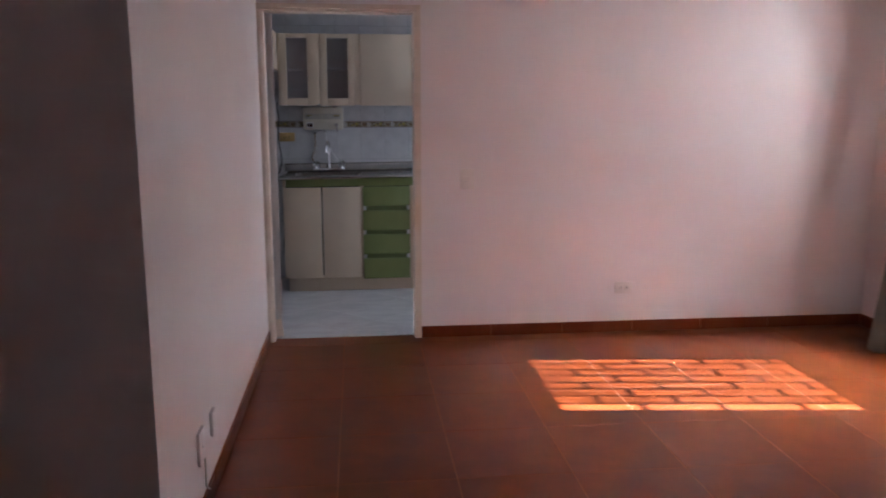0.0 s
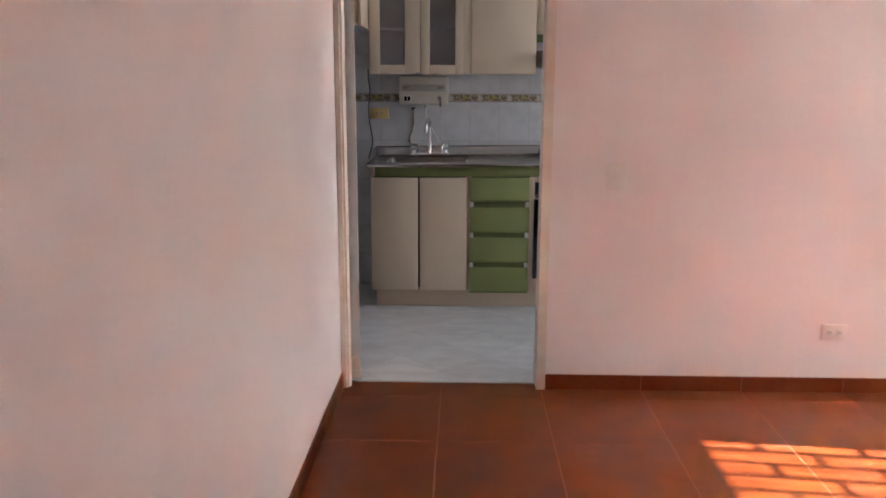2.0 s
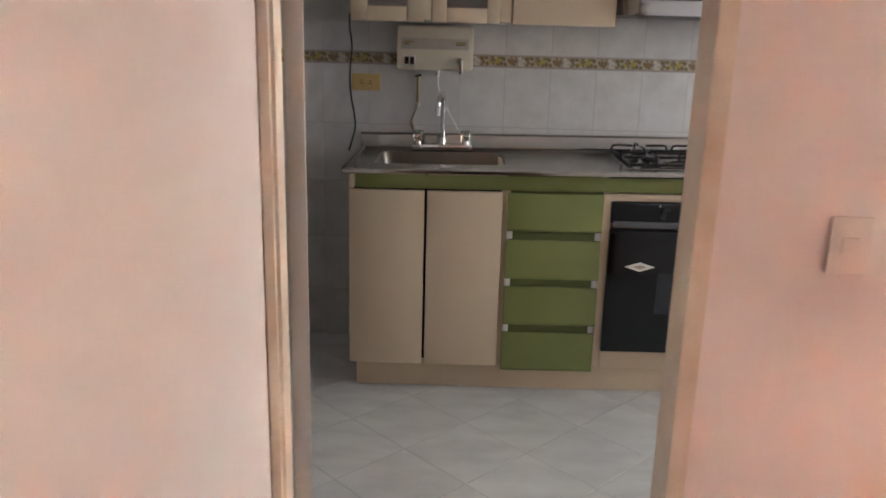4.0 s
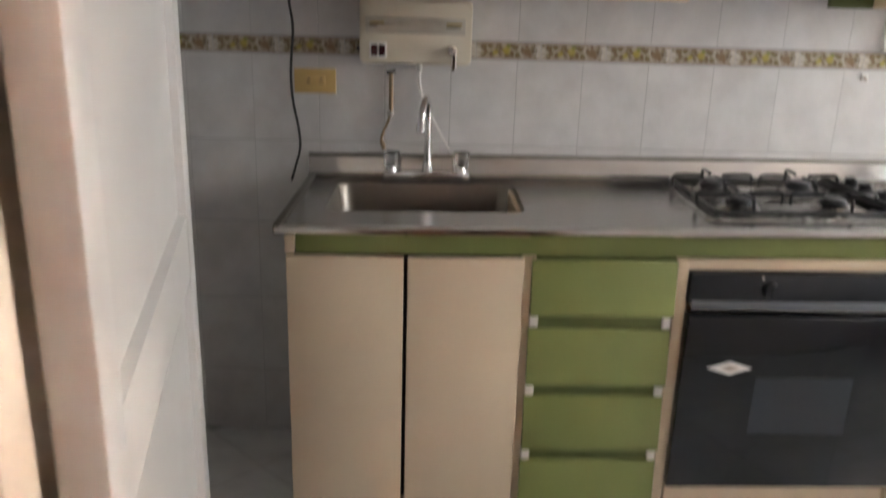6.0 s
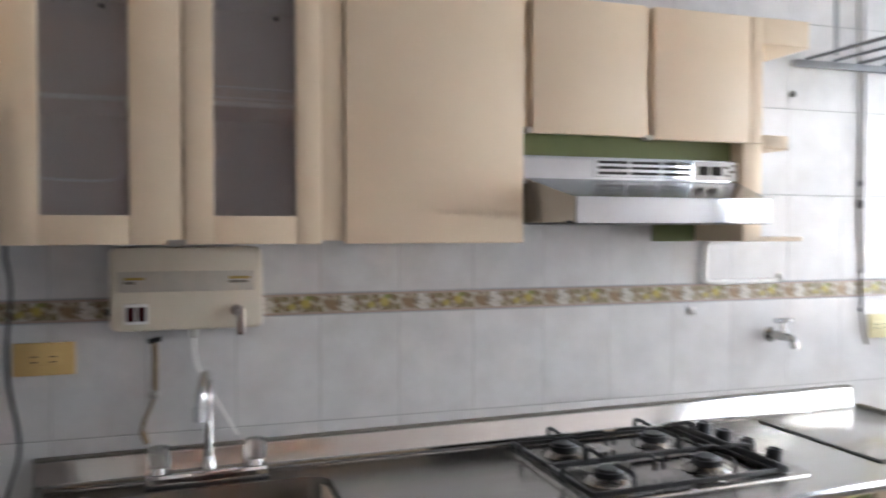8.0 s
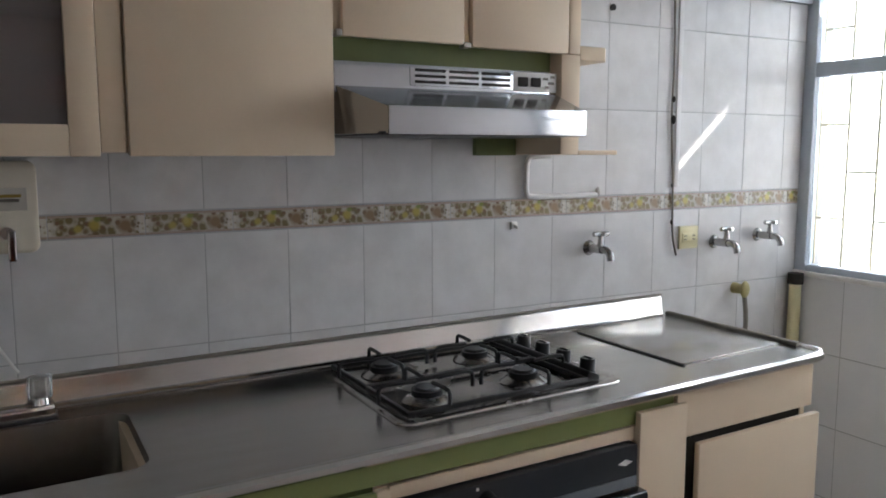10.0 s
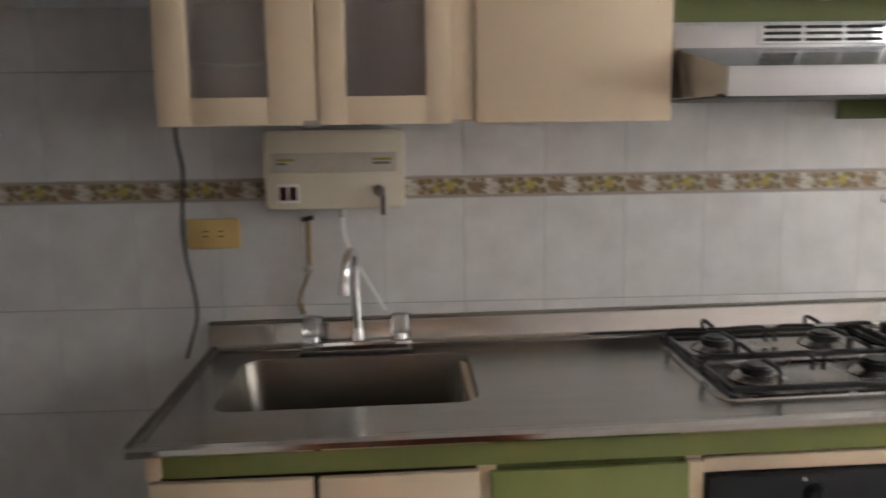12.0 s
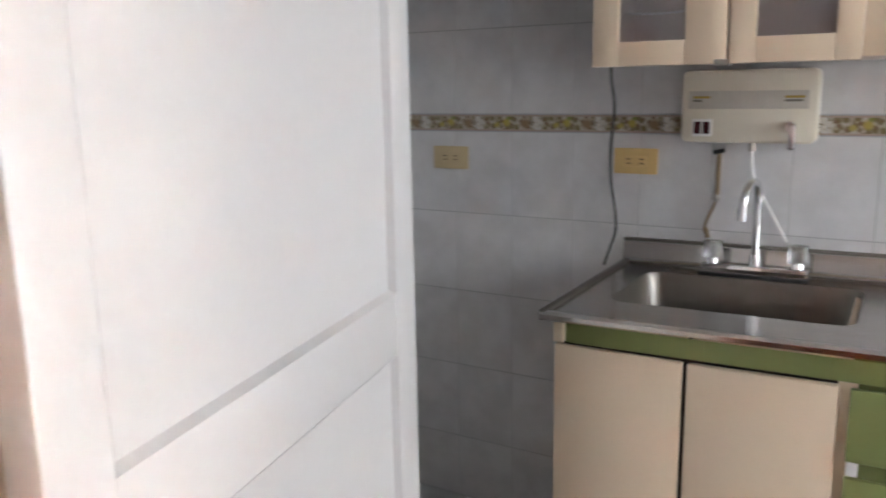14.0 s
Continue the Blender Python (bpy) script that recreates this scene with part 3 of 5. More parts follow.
def worktop():
    w = thing("worktop", (0.5, -0.33, 0.886), "long stainless steel worktop with rolled front edge", "worktop")
    x0, x1, y0, y1 = -0.632, 1.682, -0.640, -0.018
    hx0, hx1, hy0, hy1, r = -0.538, -0.004, -0.474, -0.122, 0.045
    bm = bmesh.new()
    z0, z1 = TOP - 0.012, TOP
    box(bm, x0 + 0.001, hx0, y0, y1, z0, z1)
    box(bm, hx1, x1 - 0.04, y0, y1, z0, z1)
    box(bm, hx0, hx1, y0, hy0, z0, z1)
    box(bm, hx0, hx1, hy1, y1, z0, z1)
    box(bm, x1 - 0.04, x1 - 0.001, y0 + 0.04, y1, z0, z1)
    for cx, cy, sx, sy in ((hx0, hy0, 1, 1), (hx1, hy0, -1, 1), (hx0, hy1, 1, -1), (hx1, hy1, -1, -1)):
        arc = [(cx, cy)] + [(cx + sx * (r - r * math.cos(radians(a))), cy + sy * (r - r * math.sin(radians(a)))) for a in range(0, 91, 15)]
        prism(bm, arc, "z", z0, z1 - 0.0002)
    arc = [(x1 - 0.04, y0 + 0.04)] + [(x1 - 0.04 + 0.039 * math.sin(radians(a)), y0 + 0.04 - 0.04 * math.cos(radians(a))) for a in range(0, 91, 15)]
    prism(bm, arc, "z", z0, z1 - 0.0002)
    part("top", bm, steel, w)
    # rolled lip along the front, round the corner and along the end
    bm = bmesh.new()
    line = [(x0 - 0.002, y0), (0.3, y0), (1.2, y0), (x1 - 0.045, y0)] + [(x1 - 0.045 + 0.045 * math.sin(radians(a)), y0 + 0.045 - 0.045 * math.cos(radians(a))) for a in (25, 50, 75)] + [(x1, y0 + 0.05), (x1, -0.3), (x1, y1)]
    sec = [(-0.010, -0.014), (0.008, -0.016), (0.016, -0.010), (0.016, 0.000), (0.010, 0.007), (0.0, 0.008), (-0.010, 0.003), (-0.012, -0.004)]
    rings = []
    for i, (px, py) in enumerate(line):
        a, b = line[max(i - 1, 0)], line[min(i + 1, len(line) - 1)]
        d = Vector((b[0] - a[0], b[1] - a[1], 0)).normalized()
        nrm = Vector((d.y, -d.x, 0))
        rings.append([bm.verts.new(Vector((px, py, TOP)) + nrm * s[0] + Vector((0, 0, s[1]))) for s in sec])
    for a, b in zip(rings, rings[1:]):
        for k in range(len(sec)):
            bm.faces.new((a[k], a[(k + 1) % len(sec)], b[(k + 1) % len(sec)], b[k]))
    bm.faces.new(rings[0])
    bm.faces.new(rings[-1])
    part("front_edge", bm, steel_bright, w)
    part("end_edge", boxed(x0 - 0.006, x0 + 0.012, y0 - 0.012, y1, TOP - 0.016, TOP + 0.010, 0.004), steel_dull_shaded, w)
    # upstand with its rolled top
    bm = prism(bmesh.new(), [(-0.002, TOP - 0.02), (-0.002, 0.977), (-0.017, 0.977), (-0.021, 0.971), (-0.027, 0.928), (-0.034, 0.920), (-0.044, TOP + 0.0006), (-0.044, TOP - 0.02)], "x", x0 - 0.01, 1.654)
    part("upstand", bm, steel_bright, w)
    part("upstand_seal", boxed(x0 - 0.012, 1.656, -0.020, -0.0015, 0.977, 0.983, 0.002), grey_cord, w, "dark sealing line along the tiles")
    # basin
    bm = bmesh.new()
    outs = []
    for z, inset, rr in ((TOP - 0.001, 0.0, r), (TOP - 0.012, 0.004, r), (TOP - 0.150, 0.020, r), (TOP - 0.168, 0.040, r), (TOP - 0.172, 0.09, 0.03)):
        outs.append([bm.verts.new((px, py, z)) for px, py in rounded(hx0 + inset, hx1 - inset, hy0 + inset, hy1 - inset, rr)])
    for a, b in zip(outs, outs[1:]):
        for k in range(len(a)):
            bm.faces.new((a[k], a[(k + 1) % len(a)], b[(k + 1) % len(a)], b[k]))
    bm.faces.new(outs[-1])
    part("basin", bm, steel_dull_shaded, w)
    part("drain", rod(bmesh.new(), (-0.27, -0.28, TOP - 0.175), (-0.27, -0.28, TOP - 0.167), 0.04, n=20), chrome_old, w)
    # laundry cover plate, its seams and the end ridge
    c = single("cover_plate", boxed(1.270, 1.655, -0.515, -0.050, TOP + 0.0005, TOP + 0.004, 0.001), steel, (1.5, -0.23, TOP), "flat steel plate covering the laundry basin", "cover")
    single("seam", boxed(1.259, 1.267, -0.530, -0.084, TOP + 0.0005, TOP + 0.0035, 0.001), black_rubber, (1.262, -0.23, TOP), "dark seam beside the cover plate", "seam")
    single("end_ridge", boxed(1.662, 1.680, -0.560, -0.030, TOP + 0.0005, TOP + 0.012, 0.003), grey_cord, (1.664, -0.3, TOP), "dark ridge at the worktop's end", "ridge")


worktop()


def faucet():
    f = thing("faucet", (-0.27, -0.075, TOP), "chrome mixer tap with clear knobs and swan neck", "faucet")
    y = -0.078
    part("base", boxed(-0.405, -0.138, y - 0.022, y + 0.022, TOP, TOP + 0.030, 0.006), chrome, f)
    part("base_plate", boxed(-0.409, -0.134, y - 0.026, y + 0.026, TOP, TOP + 0.006, 0.002), black_rubber, f)
    for x in (-0.378, -0.165):
        st = part("valve", rod(bmesh.new(), (x, y, TOP + 0.028), (x, y, TOP + 0.046), 0.017, 0.014), chrome, f)
        bm = bmesh.new()
        pts = [(x + (0.026 if k % 2 else 0.022) * math.cos(k * math.pi / 8), y + (0.026 if k % 2 else 0.022) * math.sin(k * math.pi / 8)) for k in range(16)]
        prism(bm, pts, "z", TOP + 0.044, TOP + 0.090, 0.002)
        part("knob", bm, acrylic, st, "clear acrylic knob")
    part("collar", rod(bmesh.new(), (-0.270, y, TOP + 0.028), (-0.270, y, TOP + 0.060), 0.016, 0.012, 16), chrome, f)
    part("spout", tube(bmesh.new(), [(-0.270, y, TOP + 0.05), (-0.270, y - 0.001, TOP + 0.14), (-0.270, y - 0.004, TOP + 0.215), (-0.273, y - 0.030, TOP + 0.252), (-0.280, y - 0.070, TOP + 0.252), (-0.287, y - 0.100, TOP + 0.222), (-0.290, y - 0.106, TOP + 0.185)], 0.0105, 12), chrome, f)
    part("aerator", rod(bmesh.new(), (-0.2895, y - 0.105, TOP + 0.195), (-0.2905, y - 0.107, TOP + 0.165), 0.0135), chrome, f)


faucet()


def heater():
    h = thing("water_heater", (-0.312, 0, 1.27), "aged ivory electric water heater box on the tiles", "water heater")
    part("body", prism(bmesh.new(), [(p[0], p[1]) for p in rounded(-0.478, -0.146, 1.268, 1.456, 0.018)], "y", -0.075, -0.001, 0.006), heater_plastic, h)
    b = part("label_band", boxed(-0.460, -0.166, -0.0775, -0.073, 1.356, 1.402, 0.001), heater_label, h, "greyish label strip")
    for x0, x1, z in ((-0.448, -0.405, 1.386), (-0.448, -0.425, 1.377), (-0.222, -0.176, 1.386), (-0.222, -0.180, 1.377)):
        part("print_bar", boxed(x0, x1, -0.0785, -0.0772, z - 0.003, z + 0.003), label_gold if z > 1.38 else grey_cord, b)
    s = part("switch_plate", boxed(-0.449, -0.397, -0.079, -0.073, 1.284, 1.330, 0.002), white_plastic, h, "white rocker plate")
    for x in (-0.443, -0.420):
        part("rocker", boxed(x, x + 0.018, -0.083, -0.078, 1.291, 1.323, 0.002), red_dark, s, "dark red rocker")
    part("lever_hub", rod(bmesh.new(), (-0.204, -0.07, 1.311), (-0.204, -0.092, 1.311), 0.013), chrome, h)
    part("lever", prism(bmesh.new(), rounded(-0.206, -0.190, 1.255, 1.320, 0.006), "y", -0.104, -0.090, 0.003), chrome, h)
    part("outlet_nut", rod(bmesh.new(), (-0.300, -0.04, 1.269), (-0.300, -0.04, 1.245), 0.009), chrome_old, h)
    part("side_stub", rod(bmesh.new(), (-0.478, -0.02, 1.308), (-0.490, -0.02, 1.308), 0.008), black_rubber, h)
    v = thing("water_valve", (-0.386, 0, 1.12), "old brass shut-off valve with a cord-like hose", "valve")
    part("stem", rod(bmesh.new(), (-0.386, -0.018, 1.235), (-0.386, -0.018, 1.120), 0.007), copper_old, v)
    part("handle", rod(bmesh.new(), (-0.400, -0.025, 1.238), (-0.372, -0.025, 1.244), 0.006), black_rubber, v)
    part("elbow", ball(bmesh.new(), (-0.388, -0.018, 1.115), 0.012), chrome_old, v)
    part("hose", tube(bmesh.new(), [(-0.388, -0.016, 1.112), (-0.396, -0.018, 1.085), (-0.410, -0.015, 1.055), (-0.416, -0.016, 1.025), (-0.408, -0.020, 1.006)], 0.0045), copper_old, v)
    part("hose_end", rod(bmesh.new(), (-0.414, -0.017, 1.028), (-0.404, -0.024, 1.002), 0.007), copper_old, v)
    single("white_tube", tube(bmesh.new(), [(-0.300, -0.04, 1.246), (-0.297, -0.035, 1.20), (-0.282, -0.028, 1.15), (-0.255, -0.022, 1.10), (-0.222, -0.020, 1.04), (-0.202, -0.022, 1.006)], 0.0038), white_plastic, (-0.300, -0.04, 1.246), "thin white plastic tube from the heater to the tap", "tube")


heater()


def plate(name, x, z, w, h, mat, label, ears=2, dark=True):
    """A wall outlet on the tiles: bevelled plate with its sockets and slots."""
    o = thing(name, (x + w / 2, 0, z - h), label, "outlet")
    p = part("cover", boxed(x, x + w, -0.010, -0.0005, z - h, z, 0.003), mat, o)
    c = x + w / 2
    part("insert", boxed(c - 0.032, c + 0.032, -0.0125, -0.009, z - h / 2 - 0.015, z - h / 2 + 0.015, 0.002), mat, p)
    for k in (-1, 1):
        for j in (-1, 1):
            part("slot", boxed(c + 0.019 * k - 0.006, c + 0.019 * k + 0.006, -0.0132, -0.012, z - h / 2 + 0.006 * j - 0.0015, z - h / 2 + 0.006 * j + 0.0015), gap_shade_black, p)
    return o


plate("wall_outlet", -0.684, 1.243, 0.128, 0.074, yellow_plate, "yellowed plastic double outlet beside the heater")
plate("wall_outlet", -1.298, 1.236, 0.128, 0.074, tan_plate, "yellowed plastic double outlet behind the door")
plate("wall_outlet", 1.735, 1.228, 0.085, 0.075, ivory_plate, "pale yellow outlet beside the laundry taps")

single("hanging_cable", tube(bmesh.new(), [(-0.690, -0.030, 1.50), (-0.690, -0.030, 1.44), (-0.682, -0.020, 1.36), (-0.692, -0.016, 1.24), (-0.688, -0.018, 1.15), (-0.672, -0.020, 1.06), (-0.668, -0.025, 1.00), (-0.680, -0.035, 0.95), (-0.694, -0.045, 0.90)], 0.0042), black_rubber, (-0.69, -0.03, 0.9), "black cable hanging from the wall cabinet", "cable")


# ---- kitchen: hob, oven, hood ----
def hob():
    h = thing("gas_hob", (0.77, -0.28, TOP), "steel four-burner gas hob with black pan supports", "hob")
    x0, x1, y0, y1 = 0.456, 1.053, -0.545, -0.066
    z = TOP
    bm = bmesh.new()
    outs = []
    for zz, inset in ((z + 0.0005, 0.0), (z + 0.004, 0.002), (z + 0.006, 0.010), (z + 0.006, 0.024), (z + 0.002, 0.030)):
        outs.append([bm.verts.new((px, py, zz)) for px, py in rounded(x0 + inset, x1 - inset, y0 + inset, y1 - inset, 0.035)])
    for a, b in zip(outs, outs[1:]):
        for k in range(len(a)):
            bm.faces.new((a[k], a[(k + 1) % len(a)], b[(k + 1) % len(a)], b[k]))
    bm.faces.new(outs[-1])
    part("tray", bm, hob_bowl, h)
    bx = (0.583, 0.843)
    by = (-0.415, -0.185)
    for i, cx in enumerate(bx):
        for j, cy in enumerate(by):
            b = part("burner_bowl", rod(bmesh.new(), (cx, cy, z + 0.004), (cx, cy, z + 0.016), 0.058, 0.042, 24), hob_bowl, h)
            part("burner_cap", rod(rod(bmesh.new(), (cx, cy, z + 0.016), (cx, cy, z + 0.028), 0.036, 0.036, 20), (cx, cy, z + 0.028), (cx, cy, z + 0.034), 0.030, 0.026, 20), black_enamel, b, "black burner cap")
    # two pan supports: an outline bar and bent fingers
    zt, zb = z + 0.050, z + 0.014
    for cy0, cy1, cy in ((-0.520, -0.305, -0.415), (-0.295, -0.090, -0.185)):
        g = bmesh.new()
        for a, b in (((x0 + 0.030, cy0), (x1 - 0.105, cy0)), ((x0 + 0.030, cy1), (x1 - 0.105, cy1)), ((x0 + 0.030, cy0), (x0 + 0.030, cy1)), ((x1 - 0.105, cy0), (x1 - 0.105, cy1))):
            box(g, min(a[0], b[0]) - 0.0048, max(a[0], b[0]) + 0.0048, min(a[1], b[1]) - 0.0048, max(a[1], b[1]) + 0.0048, z + 0.010, z + 0.021, 0.002)
        support = part("pan_support", g, black_enamel, h)
        for cx in bx:
            for sx, sy in ((-1, 0), (1, 0), (0, -1), (0, 1)):
                far = Vector((cx + sx * 0.118, cy + sy * 0.088, 0))
                if sy:
                    far.y = cy0 if sy < 0 else cy1
                near = Vector((cx + sx * 0.028, cy + sy * 0.028, 0))
                up = Vector((0, 0, 1))
                pts = [far + up * zb, far + up * (zt - 0.012), far.lerp(near, 0.10) + up * (zt - 0.001), far.lerp(near, 0.5) + up * zt, near + up * (zt - 0.002)]
                part("finger", tube(bmesh.new(), pts, 0.0050, 6, 3), black_enamel, support)
    part("control_rail", prism(bmesh.new(), [(x1 - 0.102, z + 0.008), (x1 - 0.096, z + 0.030), (x1 - 0.090, z + 0.033), (x1 - 0.062, z + 0.020), (x1 - 0.060, z + 0.008)], "y", y0 + 0.024, y1 - 0.020, 0.003), black_enamel, h, "raised black rail beside the knobs")
    for cy in (-0.440, -0.340, -0.245, -0.155):
        k = part("knob", rod(bmesh.new(), (x1 - 0.036, cy, z + 0.006), (x1 - 0.033, cy, z + 0.038), 0.021, 0.019, 18), black_enamel, h)
        part("grip", boxed(x1 - 0.036, x1 - 0.029, cy - 0.014, cy + 0.014, z + 0.036, z + 0.042, 0.002), black_enamel, k)


hob()


def oven():
    o = thing("oven", (0.72, FY, 0.19), "black built-in oven with dark glass door", "oven")
    c = part("control_panel", boxed(0.408, 1.028, FY - 0.012, CY + 0.004, 0.722, 0.804, 0.004), oven_panel, o)
    part("trim_strip", boxed(0.414, 1.024, FY - 0.016, FY - 0.011, 0.709, 0.734, 0.002), oven_strip, c, "grey strip under the controls")
    k = part("knob", rod(bmesh.new(), (0.612, FY - 0.010, 0.766), (0.612, FY - 0.034, 0.766), 0.022, 0.019, 18), oven_panel, c)
    part("pointer", boxed(0.608, 0.616, FY - 0.038, FY - 0.033, 0.749, 0.783, 0.001), oven_panel, k)
    part("indicator", boxed(0.588, 0.594, FY - 0.0135, FY - 0.011, 0.792, 0.798), logo_white, c)
    part("maker_mark", prism(bmesh.new(), [(0.968, 0.768), (0.990, 0.775), (1.012, 0.768), (0.990, 0.761)], "y", FY - 0.0135, FY - 0.0118), logo_white, c, "small pale diamond mark")
    d = part("door", prism(bmesh.new(), [(FY - 0.036, 0.703), (FY - 0.040, 0.693), (FY - 0.030, 0.199), (FY, 0.199), (FY, 0.703)], "x", 0.402, 1.040, 0.004), black_glass, o, "black glass oven door")
    slope = lambda z: FY - 0.030 - 0.010 * (z - 0.199) / 0.494
    part("window", prism(bmesh.new(), [(slope(0.534) - 0.001, 0.534), (slope(0.366) - 0.001, 0.366), (slope(0.366) + 0.004, 0.366), (slope(0.534) + 0.004, 0.534)], "x", 0.600, 0.862), oven_window, d, "paler viewing window")
    for n, mat, s, dy in (("maker_mark", logo_white, 1.0, 0.0012), ("maker_mark", logo_tan, 0.45, 0.0020)):
        bm = bmesh.new()
        vs = [bm.verts.new((0.527 + s * a, slope(0.560 + s * b) - dy, 0.560 + s * b)) for a, b in ((-0.060, 0), (0, 0.019), (0.060, 0), (0, -0.019))]
        f = bm.faces.new(vs)
        g = bmesh.ops.extrude_face_region(bm, geom=[f])
        bmesh.ops.translate(bm, verts=[v for v in g["geom"] if isinstance(v, bmesh.types.BMVert)], vec=(0, 0.003, 0))
        part(n, bm, mat, d, "pale diamond mark")


oven()


def hood():
    h = thing("range_hood", (0.71, -0.2, 1.51), "grey steel range hood under the wall cabinets", "range hood")
    # upper box
    part("body", boxed(0.420, 1.006, -0.292, -0.010, 1.600, 1.668, 0.003), hood_paint, h)
    # canopy: sides taper in towards the front lip
    bm = bmesh.new()
    def quad(*pts):
        return bm.faces.new([bm.verts.new(p) for p in pts])
    A = [(0.422, -0.288, 1.616), (1.004, -0.288, 1.616), (0.986, -0.432, 1.566), (0.480, -0.432, 1.566)]
    B = [(0.422, -0.010, 1.512), (1.004, -0.010, 1.512), (0.986, -0.432, 1.512), (0.480, -0.432, 1.512)]
    C = [(0.422, -0.010, 1.616), (1.004, -0.010, 1.616)]
    quad(*A)
    quad(B[0], B[3], (0.432, -0.288, 1.512), (0.422, -0.288, 1.512))
    quad(A[0], A[3], B[3], (0.422, -0.262, 1.512))
    quad(A[0], (0.422, -0.262, 1.512), B[0], C[0])
    quad(A[1], A[2], B[2], B[1], C[1])
    quad(A[3], A[2], B[2], B[3])
    quad((0.480, -0.425, 1.528), (0.986, -0.425, 1.528), (1.000, -0.012, 1.528), (0.426, -0.012, 1.528))
    bmesh.ops.remove_doubles(bm, verts=bm.verts, dist=0.0005)
    part("canopy", bm, hood_paint, h)
    part("lip", boxed(0.480, 0.986, -0.4365, -0.4325, 1.510, 1.568, 0.001), hood_paint, h)
    part("underside", boxed(0.470, 0.99, -0.424, -0.014, 1.5085, 1.516, 0.002), black_enamel, h)
    v = part("vent_panel", boxed(0.60, 0.882, -0.2945, -0.291, 1.621, 1.664, 0.001), hood_paint, h)
    for g in range(3):
        for k in range(3):
            x = 0.612 + 0.088 * g
            part("slot", boxed(x, x + 0.078, -0.296, -0.294, 1.627 + 0.013 * k, 1.633 + 0.013 * k), gap_shade_black, v)
    s = part("switch_strip", boxed(0.876, 1.004, -0.2955, -0.2915, 1.618, 1.664, 0.001), white_plastic, h, "white strip with torn label")
    for x in (0.888, 0.926):
        part("switch", boxed(x, x + 0.028, -0.301, -0.295, 1.630, 1.652, 0.002), gap_shade_black, s, "black rocker switch")
    for x, z, w in ((0.962, 1.650, 0.016), (0.978, 1.640, 0.018), (0.968, 1.630, 0.012), (0.985, 1.655, 0.012)):
        part("label_scrap", boxed(x, x + w, -0.2965, -0.2952, z - 0.003, z + 0.003), grey_cord, s)


hood()
for x0, x1, y0, y1, z0, z1, lab in ((0.420, 1.008, -0.262, -0.250, 1.668, 1.722, "green board above the range hood"),):
    single("filler_board", boxed(x0, x1, y0, y1, z0, z1), green_shaded, (x0, y0, z0), lab, "board")
single("filler_board", boxed(0.880, 1.006, -0.120, -0.100, 1.464, 1.5085, 0.002), green_shaded, (0.9, -0.11, 1.462), "green board below the range hood, shade in its colour", "board")


# ---- kitchen: wall units ----
UY = -0.290
UB, UT = 1.466, 2.028


def wall_box(unit, x0, x1, z0, z1, depth=UY, inner=None):
    bm = boxed(x0, x0 + 0.016, depth, -0.002, z0, z1)
    box(bm, x1 - 0.016, x1, depth, -0.002, z0, z1)
    box(bm, x0 + 0.016, x1 - 0.016, depth, -0.002, z0, z0 + 0.016)
    box(bm, x0 + 0.016, x1 - 0.016, depth, -0.002, z1 - 0.016, z1)
    box(bm, x0 + 0.016, x1 - 0.016, -0.012, -0.002, z0 + 0.016, z1 - 0.016)
    return part("body", bm, inner or cream, unit)


